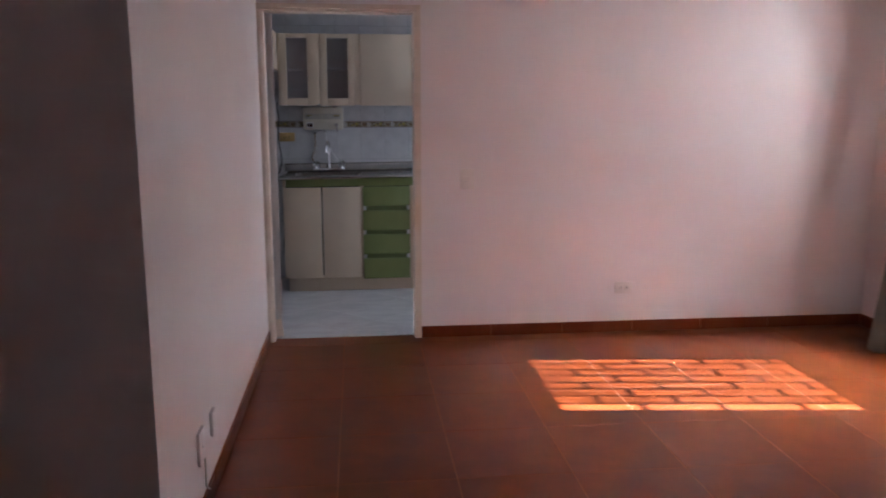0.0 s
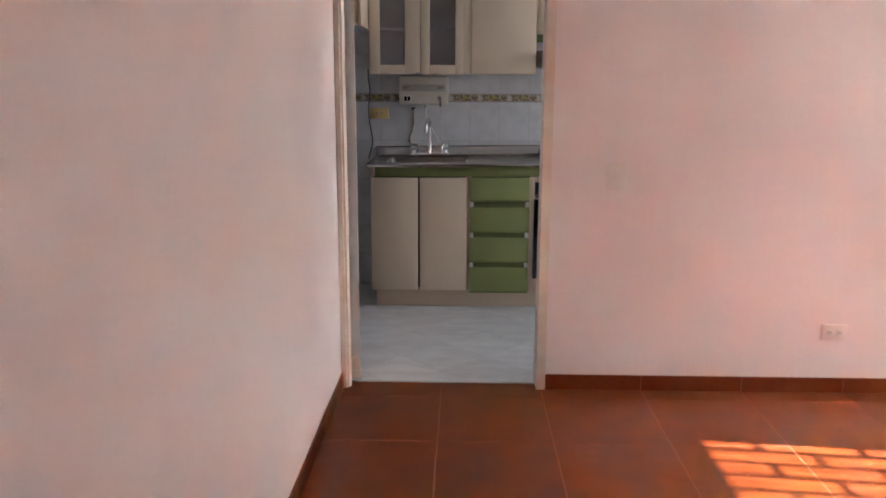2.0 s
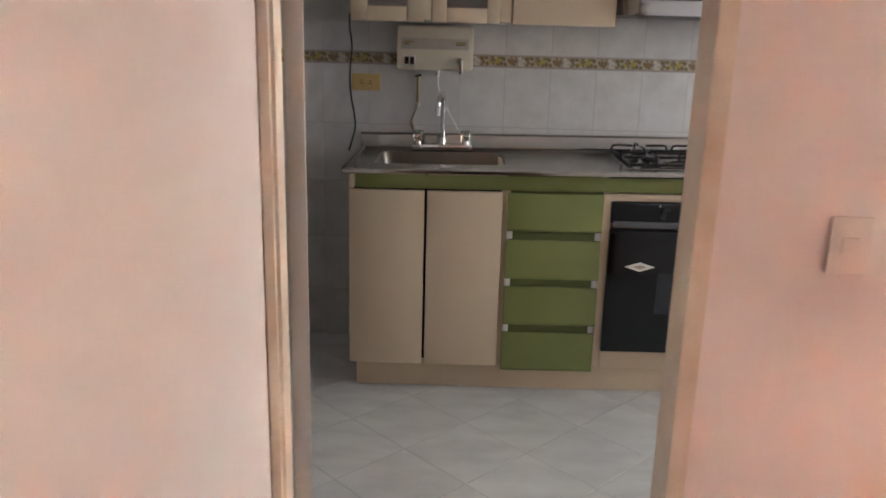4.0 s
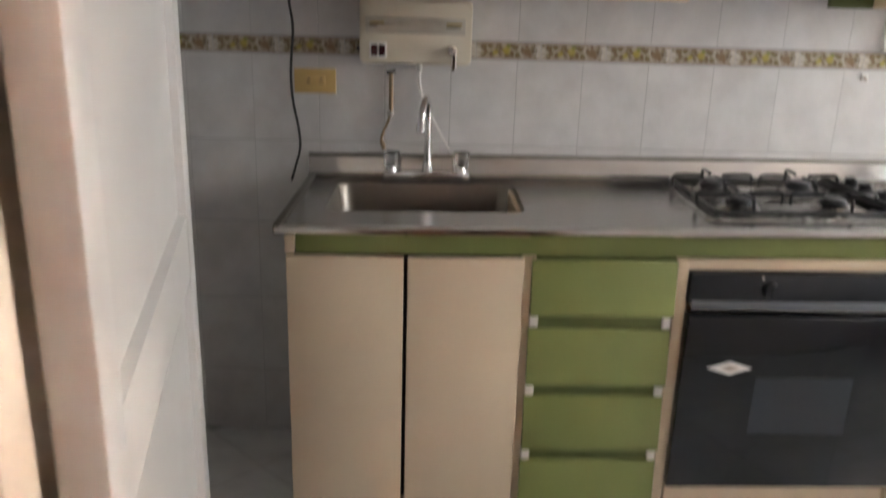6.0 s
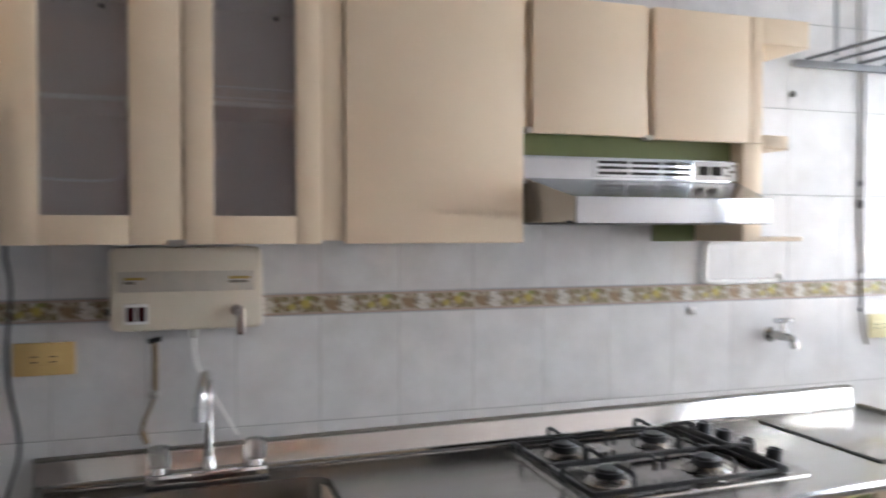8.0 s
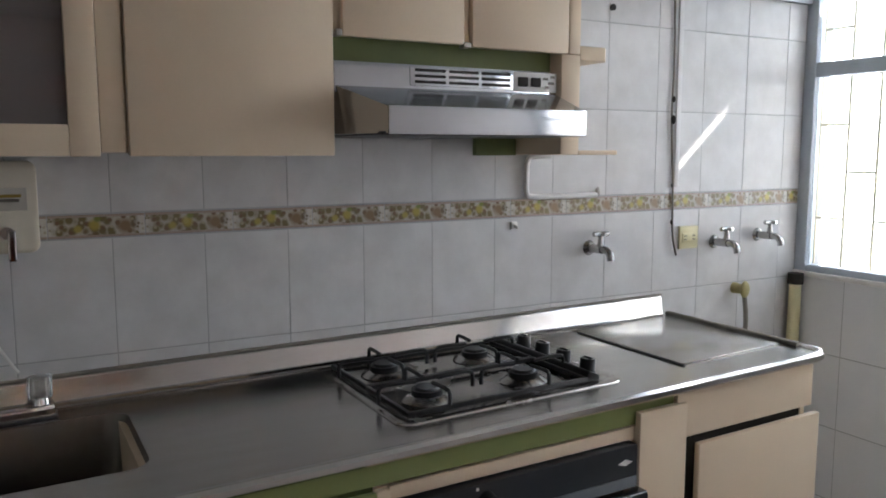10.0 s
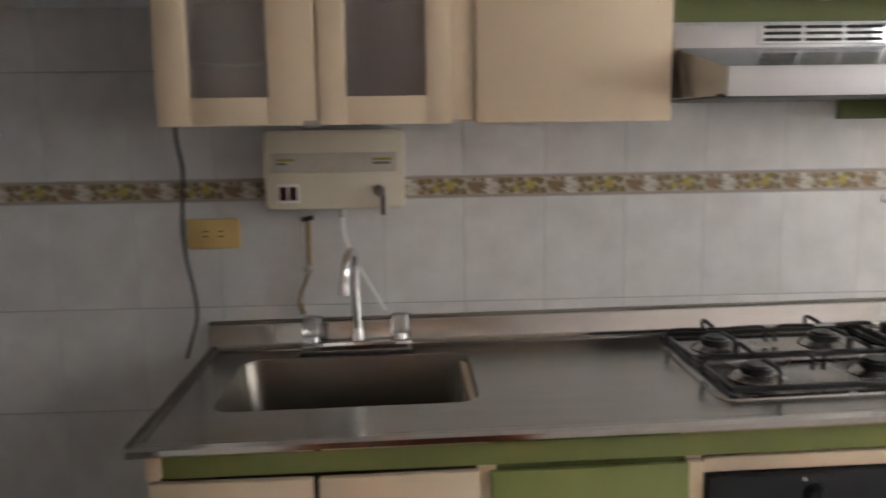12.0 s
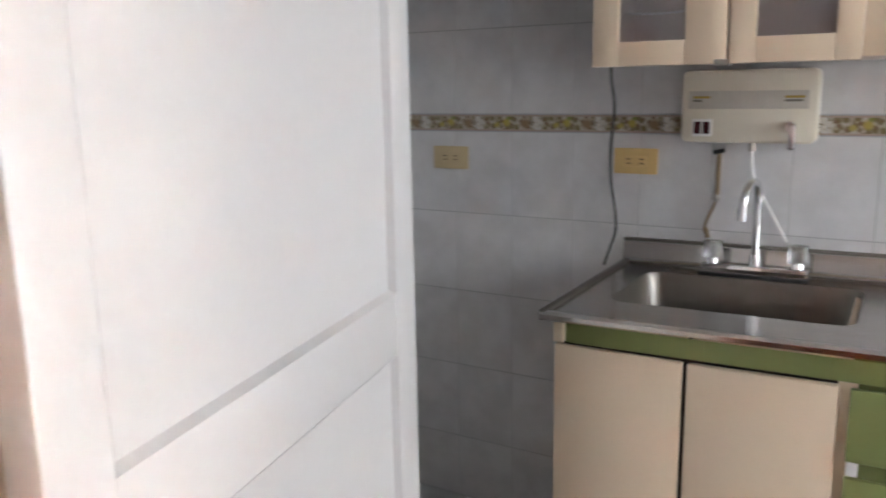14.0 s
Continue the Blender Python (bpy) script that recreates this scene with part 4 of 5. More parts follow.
def wall_units():
    u = thing("glazed_wall_cabinet", (-0.32, -0.15, UB), "cream wall cabinet with two glazed doors", "cabinet", "kitchen wall units")
    wall_box(u, -0.650, 0.0, UB + 0.006, UT, inner=box_inner)
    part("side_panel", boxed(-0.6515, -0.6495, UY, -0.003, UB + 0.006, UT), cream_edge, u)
    sh = part("shelf", boxed(-0.634, -0.016, -0.25, -0.012, 1.752, 1.762), box_inner, u)
    part("shelf_edge", boxed(-0.634, -0.016, -0.258, -0.250, 1.752, 1.762, 0.002), white_plastic, sh, "pale shelf edge")
    # white strips put in as highlights along the cabinet's lower rim
    for a, b, z in ((-0.56, -0.43, 1.50), (-0.55, -0.44, 1.515), (-0.25, -0.11, 1.505)):
        part("rim_strip", boxed(a, b, -0.262, -0.258, z, z + 0.004, 0.001), white_plastic, u)
    rack = bmesh.new()
    for z in (1.768, 1.790):
        rod(rack, (-0.262, -0.268, z), (-0.105, -0.268, z - 0.003), 0.0022, n=6)
    for x in (-0.240, -0.190, -0.140):
        rod(rack, (x, -0.268, 1.764), (x, -0.268, 1.793), 0.0026, n=6)
    part("plate_rack", rack, white_plastic, u, "thin white wire rack on the shelf")
    part("shelf_peg", boxed(-0.432, -0.424, -0.270, -0.258, 1.735, 1.765, 0.002), white_plastic, u)
    part("wire_rack", tube(bmesh.new(), [(-0.60, -0.20, 1.60), (-0.45, -0.20, 1.60), (-0.445, -0.20, 1.66), (-0.44, -0.20, 1.67), (-0.40, -0.20, 1.67)], 0.003), white_plastic, u)
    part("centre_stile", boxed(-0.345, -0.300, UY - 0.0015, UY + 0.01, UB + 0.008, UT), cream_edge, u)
    part("mid_stile", boxed(-0.044, 0.0, UY - 0.012, UY, UB + 0.008, UT, 0.001), cream, u)
    for x0, x1, g0, g1 in ((-0.646, -0.3235, -0.580, -0.420), (-0.3180, -0.046, -0.262, -0.098)):
        bm = boxed(x0, g0, UY - 0.022, UY - 0.002, UB, UT, 0.003)
        box(bm, g1, x1, UY - 0.022, UY - 0.002, UB, UT, 0.003)
        d = part("door", bm, cream, u)
        part("door_rail", boxed(g0, g1, UY - 0.0215, UY - 0.0025, UB + 0.0005, 1.524, 0.002), cream, d)
        part("door_rail", boxed(g0, g1, UY - 0.0215, UY - 0.0025, 1.994, UT - 0.0005, 0.002), cream, d)
        part("pane", boxed(g0 - 0.002, g1 + 0.002, UY - 0.011, UY - 0.007, 1.522, 1.996), pane_frost, d, "greyish rippled glass pane")
        hx, hz = (g0 + 0.113, 1.926) if g0 < -0.4 else (g0 + 0.125, 1.928)
        part("knob_hole", rod(bmesh.new(), (hx, UY - 0.0135, hz), (hx, UY - 0.011, hz), 0.005), gap_shade_black, d)
    part("catch", boxed(-0.350, -0.316, UY - 0.024, UY + 0.01, UB - 0.004, UB + 0.010, 0.002), chrome_old, u, "small grey metal door catch")

    u = thing("wall_cabinet", (0.21, -0.15, UB), "cream wall cabinet with one plain door", "cabinet", "kitchen wall units")
    wall_box(u, 0.001, 0.419, UB + 0.006, UT)
    front(u, "door", 0.004, 0.413, UB, UT, y=UY - 0.022)

    u = thing("hood_cabinet", (0.73, -0.15, 1.72), "short cream wall cabinet over the range hood", "cabinet", "kitchen wall units")
    wall_box(u, 0.420, 1.030, 1.722, UT)
    front(u, "door", 0.434, 0.730, 1.716, UT, y=UY - 0.022)
    front(u, "door", 0.752, 1.028, 1.712, UT, y=UY - 0.022)
    part("strip", boxed(0.732, 0.750, UY - 0.004, UY, 1.722, UT), cream, u)
    part("catch", boxed(0.730, 0.750, UY - 0.02, UY + 0.004, 1.710, 1.722, 0.002), chrome_old, u)
    part("catch", boxed(0.420, 0.434, UY - 0.02, UY + 0.004, 1.716, 1.730, 0.002), chrome_old, u)

    u = thing("end_shelf", (1.1, -0.15, UB), "open cream corner shelf at the cabinets' end", "shelf")
    bm = boxed(1.008, 1.066, UY - 0.020, -0.002, UB, 1.7115, 0.003)
    box(bm, 1.0305, 1.066, UY - 0.020, -0.002, 1.7125, UT, 0.003)
    part("side_panel", bm, cream, u)
    for z0, z1, out in ((1.962, UT, 0.155), (1.700, 1.734, 0.092), (UB, 1.477, 0.138)):
        pts = [(1.066, -0.002), (1.066 + out, -0.002), (1.066 + out, -0.296), (1.066 + out - 0.014, -0.310), (1.066, -0.310)]
        part("shelf_board", prism(bmesh.new(), pts, "z", z0, z1, 0.002), cream, u)

    # deep cabinet over the fridge's place
    u = thing("deep_wall_cabinet", (-1.2, -0.3, 1.76), "deep cream cabinet over the empty fridge place", "cabinet", "kitchen wall units")
    part("bottom_board", boxed(-1.715, -0.677, -0.630, -0.001, 1.747, 1.761), underside, u, "whitish underside board")
    part("side_panel", boxed(-0.676, -0.654, -0.632, -0.001, 1.745, UT, 0.002), cream, u)
    part("top_board", boxed(-1.715, -0.676, -0.590, -0.001, 2.012, UT), cream, u)
    front(u, "door", -1.190, -0.700, 1.738, UT, y=-0.652)
    front(u, "door", -1.690, -1.196, 1.738, UT, y=-0.652)
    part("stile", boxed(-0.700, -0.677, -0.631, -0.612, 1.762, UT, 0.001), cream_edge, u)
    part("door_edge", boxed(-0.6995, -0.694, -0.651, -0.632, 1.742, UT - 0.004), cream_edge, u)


wall_units()


def settle_run():
    """The run of base units is out of square: it climbs towards the window and grows a little shallower there."""
    tops = [o for o in bpy.data.objects if o.parent is None and o.name.split(".")[0] in
            ("sink_cabinet", "drawer_cabinet", "oven_cabinet", "narrow_cabinet", "laundry_cabinet", "plinth", "fascia_board",
             "worktop", "cover_plate", "seam", "end_ridge", "gas_hob", "oven", "faucet")]
    for top in tops:
        base = Vector(top.location)
        for ob in [top] + list(top.children_recursive):
            if ob.type != "MESH":
                continue
            for v in ob.data.vertices:
                p = v.co + base
                p.z += 0.0135 * max(0.0, p.x + 0.45) * min(p.z / TOP, 1.0) ** 8
                p.y *= 1 - 0.035 * max(0.0, p.x + 0.3)
                v.co = p - base


settle_run()


# ---- kitchen: laundry end ----
def laundry():
    first = thing("laundry_tap", (0, 0, 0), "chrome wall tap with cross handle over the laundry", "tap", "laundry taps")
    part("flange", rod(bmesh.new(), (0, -0.001, 0), (0, -0.010, 0), 0.024, 0.018, 16), chrome_tap, first)
    part("barrel", tube(rod(bmesh.new(), (0, -0.006, 0), (0, -0.062, 0), 0.0135), [(0, -0.050, 0), (0.0, -0.080, 0.0), (0.0, -0.096, -0.010), (0.0, -0.102, -0.030)], 0.0115, 10), chrome_tap, first)
    part("stem", rod(bmesh.new(), (0, -0.055, 0.006), (0, -0.055, 0.046), 0.011, 0.007), chrome_tap, first)
    part("handle", rod(rod(bmesh.new(), (-0.028, -0.055, 0.047), (0.028, -0.055, 0.047), 0.0075), (0, -0.078, 0.047), (0, -0.032, 0.047), 0.006), chrome_tap, first)
    first.matrix_basis = pose(1.362, 0, 1.180)
    for x, z in ((1.905, 1.169), (2.120, 1.182)):
        copy_thing(first, pose(x, 0, z))
    c = thing("surface_wiring", (1.685, 0, 1.14), "old grey cord with clips running down the tiles", "cable")
    part("cord", tube(bmesh.new(), [(1.676, -0.006, 2.30), (1.680, -0.008, 2.00), (1.688, -0.006, 1.75), (1.684, -0.007, 1.58), (1.700, -0.006, 1.36), (1.704, -0.008, 1.21), (1.722, -0.010, 1.135)], 0.0036), grey_cord, c)
    for z, r in ((1.64, 0.009), (1.575, 0.013), (1.365, 0.006), (1.245, 0.007)):
        part("clip", ball(bmesh.new(), (1.690 + 0.02 * (1.5 - z), -0.010, z), r * 0.85, 0.8, 0.7, 1.3), gap_shade_black, c)
    part("conduit", boxed(1.706, 1.726, -0.006, -0.0005, 1.36, 2.30, 0.002), tile_wall, c)
    t = thing("white_conduit", (1.06, 0, 1.34), "thin white plastic conduit bent along the tiles", "conduit")
    part("pipe", tube(bmesh.new(), [(1.200, -0.012, 1.462), (1.145, -0.012, 1.460), (1.120, -0.012, 1.447), (1.116, -0.012, 1.400), (1.118, -0.012, 1.356), (1.138, -0.012, 1.344), (1.24, -0.010, 1.342), (1.38, -0.008, 1.343)], 0.0085), white_plastic, t)
    part("end_clip", ball(bmesh.new(), (1.384, -0.010, 1.352), 0.012, 0.7, 0.7, 1.2), chrome_old, t)
    single("tile_hook", rod(boxed(1.070, 1.092, -0.006, -0.0005, 1.252, 1.272, 0.002), (1.081, -0.004, 1.262), (1.081, -0.022, 1.254), 0.004), white_plastic, (1.04, 0, 1.252), "small white hook stuck on a tile", "hook")
    p = thing("drain_stub", (1.98, 0, 0.87), "stained pipe stub with a dangling hose end", "pipe")
    part("stub", ball(rod(bmesh.new(), (2.015, -0.001, 1.00), (2.015, -0.045, 1.00), 0.020, 0.016), (2.015, -0.048, 1.00), 0.022, 0.9, 0.6, 1.35), stub_yellow, p)
    part("hose", tube(bmesh.new(), [(2.018, -0.045, 0.975), (2.020, -0.050, 0.93), (2.030, -0.045, 0.88), (2.034, -0.040, 0.80)], 0.008), grey_cord, p)
    p = thing("corner_pipe", (2.30, -0.03, 0.0), "yellowed standpipe with a black cap in the corner", "pipe")
    part("pipe", rod(bmesh.new(), (2.298, -0.034, 0.0), (2.298, -0.034, 1.0), 0.022, n=16), ivory_plate, p)
    part("cap", rod(bmesh.new(), (2.298, -0.034, 0.995), (2.298, -0.034, 1.035), 0.027, n=16), gap_shade_black, p, "black cap")
    single("wall_plug", rod(bmesh.new(), (1.432, 0.0, 1.905), (1.432, -0.006, 1.905), 0.010), gap_shade_black, (1.432, 0, 1.9), "dark plug hole in a tile", "plug")
    r = thing("drying_rack", (1.9, -0.6, 1.99), "ceiling drying rack of parallel steel rods", "drying rack")
    part("end_bar", boxed(1.420, 2.318, -0.030, -0.010, 1.985, 2.005, 0.003), rack_metal, r)
    part("end_bar", boxed(1.420, 2.318, -1.330, -1.310, 1.985, 2.005, 0.003), rack_metal, r)
    for k in range(9):
        x = 1.47 + 0.1 * k
        part("rod", rod(bmesh.new(), (x, -1.312, 2.010), (x, -0.016, 2.010), 0.0055), rack_metal, r)
    for x in (1.48, 2.26):
        for y in (-0.12, -1.22):
            part("hanger", rod(bmesh.new(), (x, y, 2.00), (x, y, KZ), 0.006), rack_metal, r)
    part("cross_bar", boxed(1.43, 2.31, -0.68, -0.66, 2.019, 2.032, 0.002), rack_metal, r)


laundry()


# ---- living room ----
def sheer_material():
    """Thin net cloth: part of the light passes straight through, less where the gathers lie double."""
    m = bpy.data.materials.new("sheer_net_cloth")
    m.use_nodes = True
    N, L = m.node_tree.nodes, m.node_tree.links
    N.remove(N["Principled BSDF"])
    clear, soft, white, both, out = N.new("ShaderNodeBsdfTransparent"), N.new("ShaderNodeBsdfTranslucent"), N.new("ShaderNodeBsdfDiffuse"), N.new("ShaderNodeMixShader"), N.new("ShaderNodeMixShader")
    soft.inputs[0].default_value = white.inputs[0].default_value = (0.66, 0.63, 0.60, 1)
    tc, mp, no, ra = N.new("ShaderNodeTexCoord"), N.new("ShaderNodeMapping"), N.new("ShaderNodeTexNoise"), N.new("ShaderNodeMapRange")
    mp.inputs["Scale"].default_value = (1, 1, 0.05)
    no.inputs["Scale"].default_value, no.inputs["Detail"].default_value = 55, 4
    ra.inputs["From Min"].default_value, ra.inputs["From Max"].default_value = 0.36, 0.64
    ra.inputs["To Min"].default_value, ra.inputs["To Max"].default_value = 0.48, 0.90
    L.new(tc.outputs["Object"], mp.inputs[0])
    L.new(mp.outputs[0], no.inputs["Vector"])
    L.new(no.outputs[0], ra.inputs["Value"])
    L.new(soft.outputs[0], both.inputs[1])
    L.new(white.outputs[0], both.inputs[2])
    L.new(ra.outputs[0], out.inputs[0])
    L.new(clear.outputs[0], out.inputs[1])
    L.new(both.outputs[0], out.inputs[2])
    L.new(out.outputs[0], N["Material Output"].inputs[0])
    return m


def sheer():
    """Net curtain drawn across the sunny window, short of its near side."""
    bm = bmesh.new()
    cols = []
    y0, y1, n = -3.470, -2.765, 90
    for k in range(n + 1):
        a = k / n
        x = RX + 0.030 + 0.009 * math.sin(a * 58) + 0.004 * math.sin(a * 131 + 1)
        y = y0 + (y1 - y0) * a + 0.004 * math.sin(a * 77)
        cols.append([bm.verts.new((x + 0.004 * math.sin(a * 31 + z), y + 0.008 * math.sin(z * 2.3) * (1 - a), z)) for z in (0.842, 1.2, 1.6, 2.0, 2.232)])
    for a, b in zip(cols, cols[1:]):
        for i in range(4):
            bm.faces.new((a[i], b[i], b[i + 1], a[i + 1]))
    single("net_curtain", bm, sheer_material(), (RX + 0.03, -3.1, 0.842), "thin white net curtain drawn across the sunny window", "curtain")


sheer()


def curtain():
    c = thing("curtain", (3.15, -2.56, 0.01), "grey-green cloth curtain gathered beside the window", "curtain")
    bm = bmesh.new()
    cols, rows_ = 60, 16
    grid = []
    for j in range(rows_ + 1):
        v = j / rows_
        z = 0.012 + (2.24 - 0.012) * v
        flare = (1 - v) ** 1.6
        row = []
        for i in range(cols + 1):
            u = i / cols
            ph = u * 2 * math.pi * 7
            y = -2.46 - 0.30 * u - 0.04 * flare * math.sin(u * 5)
            x = RX - 0.06 - 0.26 * flare * (0.4 + 0.6 * math.sin(math.pi * min(1, u + 0.15))) + (0.018 + 0.022 * flare) * math.sin(ph) + 0.01 * math.sin(3 * ph + 5 * v)
            row.append(bm.verts.new((x, y, z)))
        grid.append(row)
    for a, b in zip(grid, grid[1:]):
        for i in range(cols):
            bm.faces.new((a[i], a[i + 1], b[i + 1], b[i]))
    cl = part("cloth", bm, curtain_cloth, c)
    mod = cl.modifiers.new("thickness", "SOLIDIFY")
    mod.thickness = 0.003
    part("rail", rod(bmesh.new(), (RX - 0.06, -3.9, 2.25), (RX - 0.06, -2.35, 2.25), 0.012), alu, c)
    for y in (-3.85, -2.40):
        part("bracket", boxed(RX - 0.07, RX, y - 0.01, y + 0.01, 2.24, 2.262, 0.002), alu, c)


curtain()


def wall_plates():
    s = thing("light_switch", (0.64, DY0, 0.945), "pinkish ivory light switch on the wall", "switch")
    p = part("cover", boxed(0.596, 0.684, DY0 - 0.009, DY0 - 0.0003, 0.946, 1.070, 0.003), switch_ivory, s)
    part("rocker", boxed(0.622, 0.658, DY0 - 0.013, DY0 - 0.008, 0.990, 1.026, 0.002), switch_ivory, p)
    o = thing("wall_socket", (1.67, DY0, 0.26), "pinkish ivory double socket above the skirting", "outlet")
    p = part("cover", boxed(1.612, 1.728, DY0 - 0.009, DY0 - 0.0003, 0.258, 0.334, 0.003), switch_ivory, o)
    for x in (1.648, 1.692):
        i = part("insert", boxed(x - 0.016, x + 0.016, DY0 - 0.012, DY0 - 0.008, 0.280, 0.312, 0.002), switch_ivory, p)
        for k in (-0.005, 0.005):
            part("slot", boxed(x + k - 0.001, x + k + 0.001, DY0 - 0.0126, DY0 - 0.0115, 0.290, 0.302), gap_shade_black, i)
    o = thing("wall_socket", (LX, -4.05, 0.2), "painted-over socket plate low on the side wall", "outlet")
    p = part("cover", boxed(LX + 0.0003, LX + 0.012, -4.215, -4.120, 0.215, 0.335, 0.004), paint, o)
    part("slot", boxed(LX + 0.0118, LX + 0.0126, -4.170, -4.166, 0.270, 0.276), gap_shade_black, p)
    o = thing("phone_socket", (LX, -3.95, 0.2), "small painted-over phone socket on the side wall", "outlet")
    p = part("cover", boxed(LX + 0.0003, LX + 0.014, -3.975, -3.905, 0.225, 0.318, 0.004), paint, o)
    single("loose_cord", tube(bmesh.new(), [(LX + 0.006, -4.120, 0.225), (LX + 0.010, -4.128, 0.16), (LX + 0.008, -4.120, 0.10), (LX + 0.016, -4.100, 0.08)], 0.0035), white_plastic, (LX, -4.12, 0.08), "thin pale cord below the socket plate", "cord")


wall_plates()


# ---- floors and tiled walls, piece by piece ----
def pieces_floor(name, x0, x1, y0, y1, base_z, mat, grout, label):
    return structure(name, boxed(x0, x1, y0, y1, base_z - 0.06, base_z), grout, label, "floor")


def clip(poly, x0, x1, y0, y1):
    for axis, lim, keep in ((0, x0, 1), (0, x1, -1), (1, y0, 1), (1, y1, -1)):
        out = []
        for i in range(len(poly)):
            a, b = poly[i], poly[(i + 1) % len(poly)]
            ia, ib = (a[axis] - lim) * keep >= 0, (b[axis] - lim) * keep >= 0
            if ia:
                out.append(a)
            if ia != ib:
                t = (lim - a[axis]) / (b[axis] - a[axis])
                out.append((a[0] + t * (b[0] - a[0]), a[1] + t * (b[1] - a[1])))
        poly = out
        if len(poly) < 3:
            return []
    return poly


def tile_mesh(name, poly, depth, mat, edge=0.0015):
    """One flat tile from its outline, with eased top edges; top at z 0."""
    bm = bmesh.new()
    cx, cy = sum(p[0] for p in poly) / len(poly), sum(p[1] for p in poly) / len(poly)
    def ring(z, e):
        out = []
        for p in poly:
            d = Vector((p[0] - cx, p[1] - cy, 0))
            q = Vector((p[0], p[1], z)) - d.normalized() * e
            out.append(bm.verts.new(q))
        return out
    a, b, c = ring(-depth, 0), ring(-edge * 0.6, 0), ring(0, edge)
    for lo, hi in ((a, b), (b, c)):
        for i in range(len(lo)):
            j = (i + 1) % len(lo)
            bm.faces.new((lo[i], lo[j], hi[j], hi[i]))
    bm.faces.new(c)
    return mesh_from(name, bm, mat, flat=True)


def place(name, me, parent, m):
    ob = new(name, me)
    ob.parent = parent
    ob.matrix_basis = m
    return ob


def living_floor():
    f = pieces_floor("floor", -2.12, RX + 0.1, BACK - 0.1, DY0 + 0.07, -0.0008, terracotta, grout_red, "glossy orange-brown terracotta tile floor")
    s, j = 0.468, 0.0036
    shapes = {}
    gx0, gy0 = -0.135, -2.085
    for i in range(-6, 9):
        for k in range(-1, 17):
            x0, x1 = gx0 + s * i + j / 2, gx0 + s * (i + 1) - j / 2
            y1, y0 = gy0 - s * k - j / 2, gy0 - s * (k + 1) + j / 2
            x0, x1, y0, y1 = max(x0, -2.0), min(x1, RX), max(y0, BACK), min(y1, DY0 + 0.060)
            if x1 - x0 < 0.02 or y1 - y0 < 0.02:
                continue
            if x1 < LX - 0.02 and y0 > CORNER:
                continue
            key = (round(x1 - x0, 3), round(y1 - y0, 3))
            if key not in shapes:
                w, h = key[0] / 2, key[1] / 2
                shapes[key] = tile_mesh("floor_tile", [(-w, -h), (w, -h), (w, h), (-w, h)], 0.004, terracotta)
            place("tile", shapes[key], f, pose((x0 + x1) / 2, (y0 + y1) / 2, random.uniform(-0.0002, 0.0002), random.uniform(-0.05, 0.05), random.uniform(-0.05, 0.05), 0))


def kitchen_floor():
    f = pieces_floor("floor_kitchen", KX0, KX1, DY0 + 0.070, 0.008, -0.0010, tile_floor, grout_floor, "pale marbled floor tiles laid diagonally")
    s, j = 0.304, 0.0025
    c = math.sqrt(0.5)
    h = s / 2 - j / 2
    whole = tile_mesh("kitchen_tile", [(0, -h / c), (h / c, 0), (0, h / c), (-h / c, 0)], 0.004, tile_floor)
    for i in range(-14, 15):
        for k in range(-14, 15):
            cx, cy = -0.1375 + (i - k) * s * c, -1.1025 + (i + k) * s * c
            poly = [(cx + a, cy + b) for a, b in ((0, -h / c), (h / c, 0), (0, h / c), (-h / c, 0))]
            got = clip(poly, KX0, KX1, DY0 + 0.075, 0.0)
            if len(got) < 3:
                continue
            if all(KX0 < p[0] < KX1 and DY0 + 0.075 < p[1] < 0 for p in poly):
                place("tile", whole, f, pose(cx, cy, 0))
            else:
                mx, my = sum(p[0] for p in got) / len(got), sum(p[1] for p in got) / len(got)
                area = abs(sum(got[i][0] * got[(i + 1) % len(got)][1] - got[(i + 1) % len(got)][0] * got[i][1] for i in range(len(got)))) / 2
                if area > 0.001:
                    place("tile", tile_mesh("kitchen_tile", [(p[0] - mx, p[1] - my) for p in got], 0.004, tile_floor), f, pose(mx, my, 0))


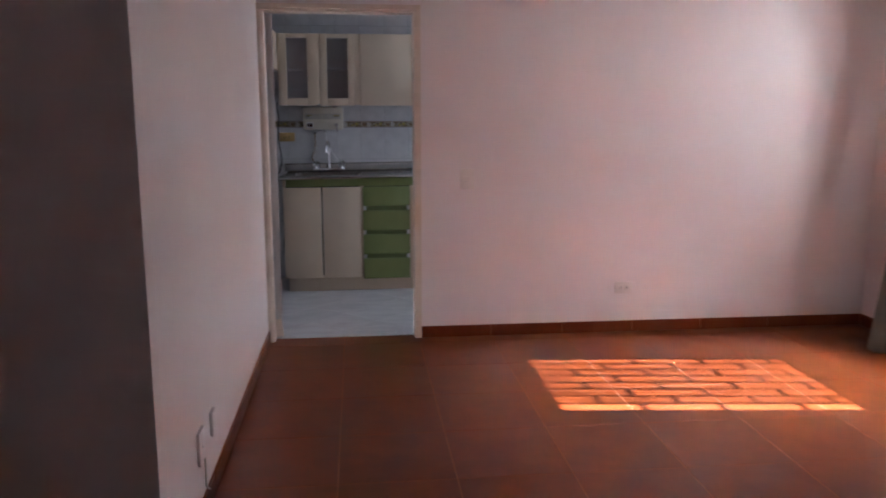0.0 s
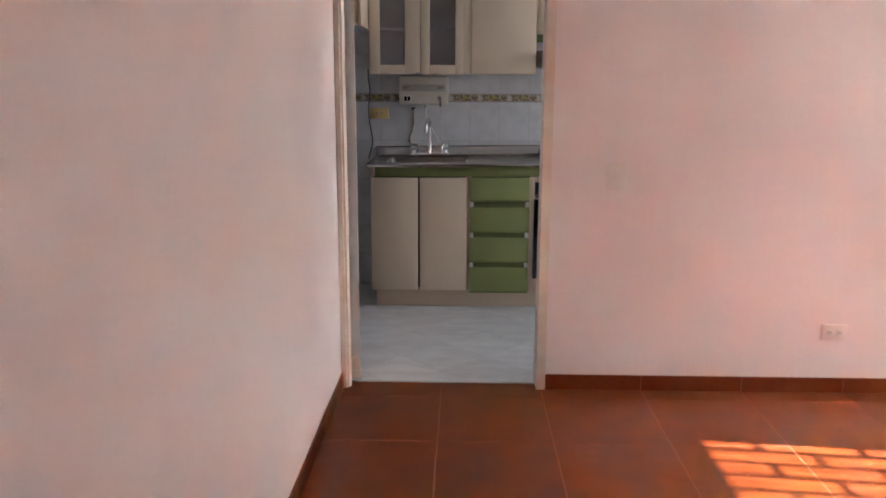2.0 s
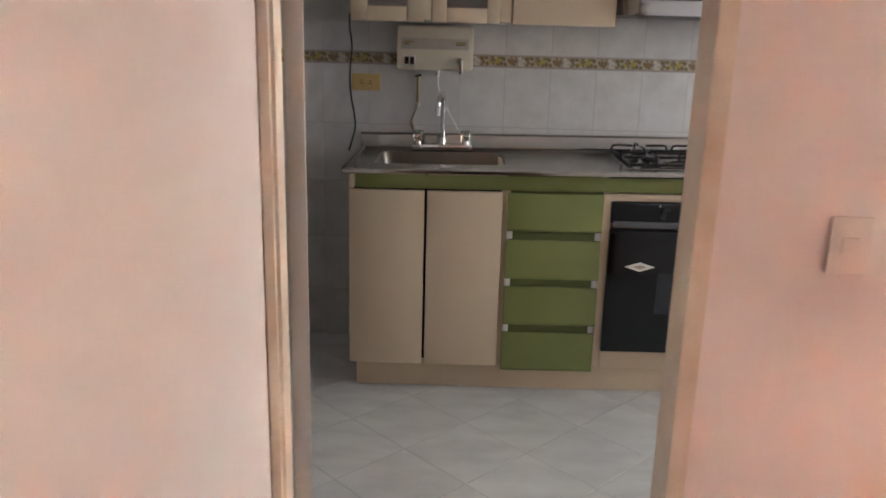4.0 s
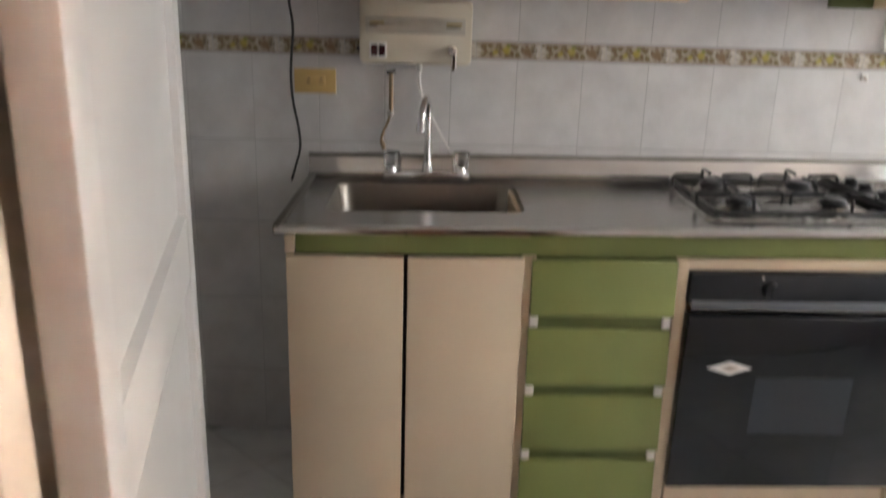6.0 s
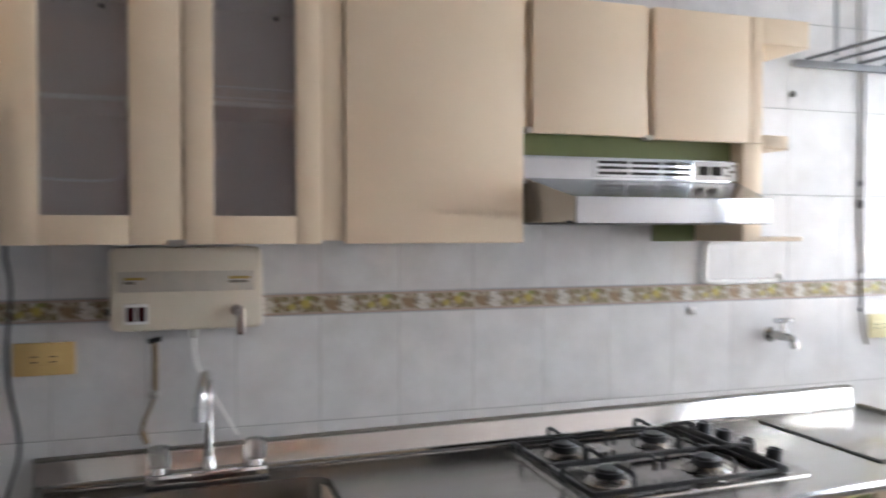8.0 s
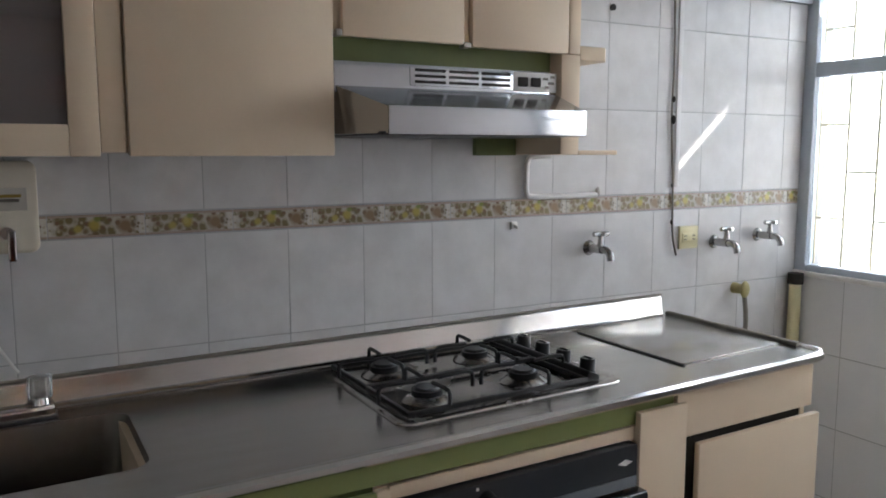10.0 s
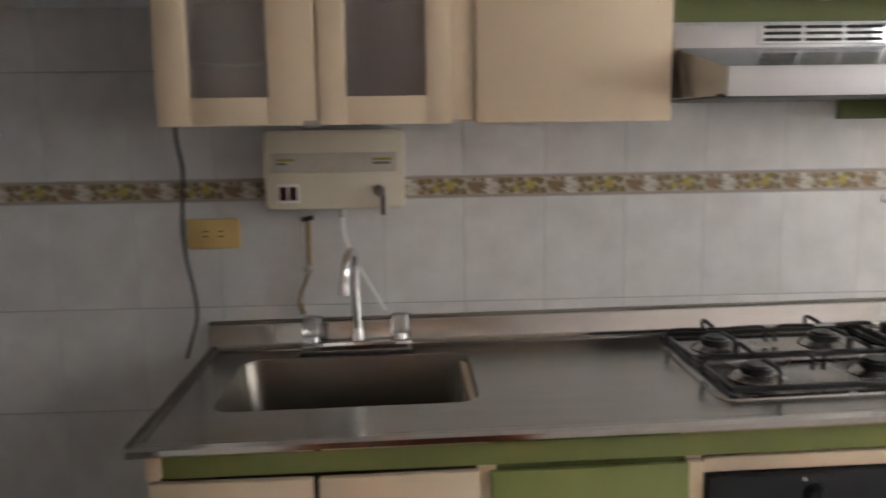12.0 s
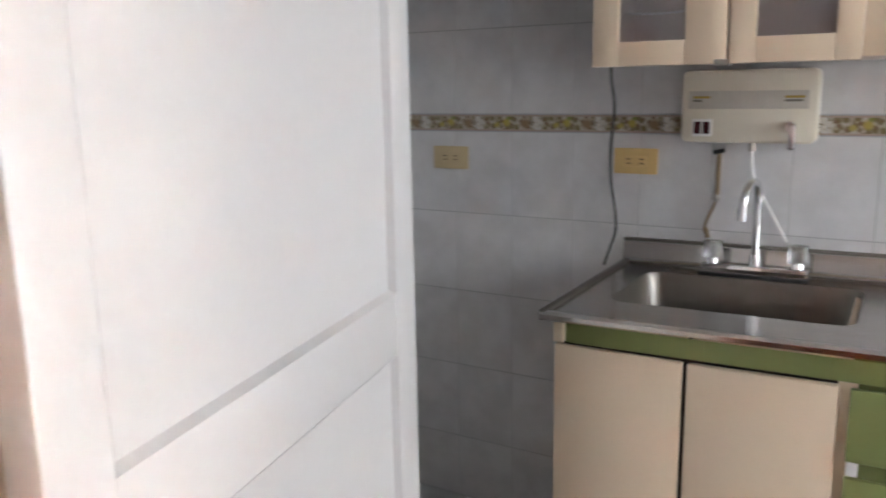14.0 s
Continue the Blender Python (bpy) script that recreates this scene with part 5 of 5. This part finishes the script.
def wall_tiles():
    north = bpy.data.objects["wall_north"]
    shapes = {}
    s, j = 0.2033, 0.0018
    lows = [0.0, 0.225, 0.490, 0.754, 1.019]
    bands = [(a, b) for a, b in zip(lows, lows[1:] + [1.284])] + [(1.339, 1.600), (1.600, 1.860), (1.860, 2.120), (2.120, KZ)]

    def put(parent, key, m, mat, name):
        if (key, mat.name) not in shapes:
            w, h = key[0] / 2, key[1] / 2
            shapes[(key, mat.name)] = upright(key, mat)
        place(name, shapes[(key, mat.name)], parent, m)

    def upright(key, mat):
        w, h = key[0] / 2, key[1] / 2
        me = tile_mesh("wall_tile", [(-w, -h), (w, -h), (w, h), (-w, h)], 0.006, mat, 0.0010)
        me.transform(Matrix.Rotation(radians(90), 4, "X"))
        return me

    def grid(parent, a0, a1, origin, step, rows_, mat, name, to):
        k = math.floor((a0 - origin) / step)
        while origin + k * step < a1 - 0.002:
            u0, u1 = max(origin + k * step, a0) + j / 2, min(origin + (k + 1) * step, a1) - j / 2
            k += 1
            if u1 - u0 < 0.006:
                continue
            for z0, z1 in rows_:
                put(parent, (round(u1 - u0, 3), round(z1 - z0 - 1.5 * j, 3)), to((u0 + u1) / 2, (z0 + z1) / 2), mat, name)

    flat = lambda u, z: pose(u, random.uniform(0, 0.0004), z, random.uniform(-0.08, 0.08), 0, random.uniform(-0.12, 0.12))
    grid(north, KX0, KX1, 0.0, s, bands, tile_wall, "tile", flat)
    grid(north, KX0, KX1, 0.071, 0.2, [(1.285, 1.338)], tile_border, "border_tile", flat)
    east = bpy.data.objects["wall_east"]
    side = lambda u, z: pose(KX1 + random.uniform(0, 0.0004), -u, z, 0, 0, -90 + random.uniform(-0.1, 0.1))
    grid(east, 0.0, -DY1, 0.0, s, [(0.0, 0.225), (0.225, 0.490), (0.490, 0.754), (0.754, 1.024)], tile_white_lit, "tile", side)
    grid(east, 1.80, -DY1, 0.0, s, [(1.024, 1.284), (1.284, 1.60), (1.60, 1.86), (1.86, 2.12), (2.12, KZ)], tile_white_lit, "tile", side)


living_floor()
kitchen_floor()
wall_tiles()
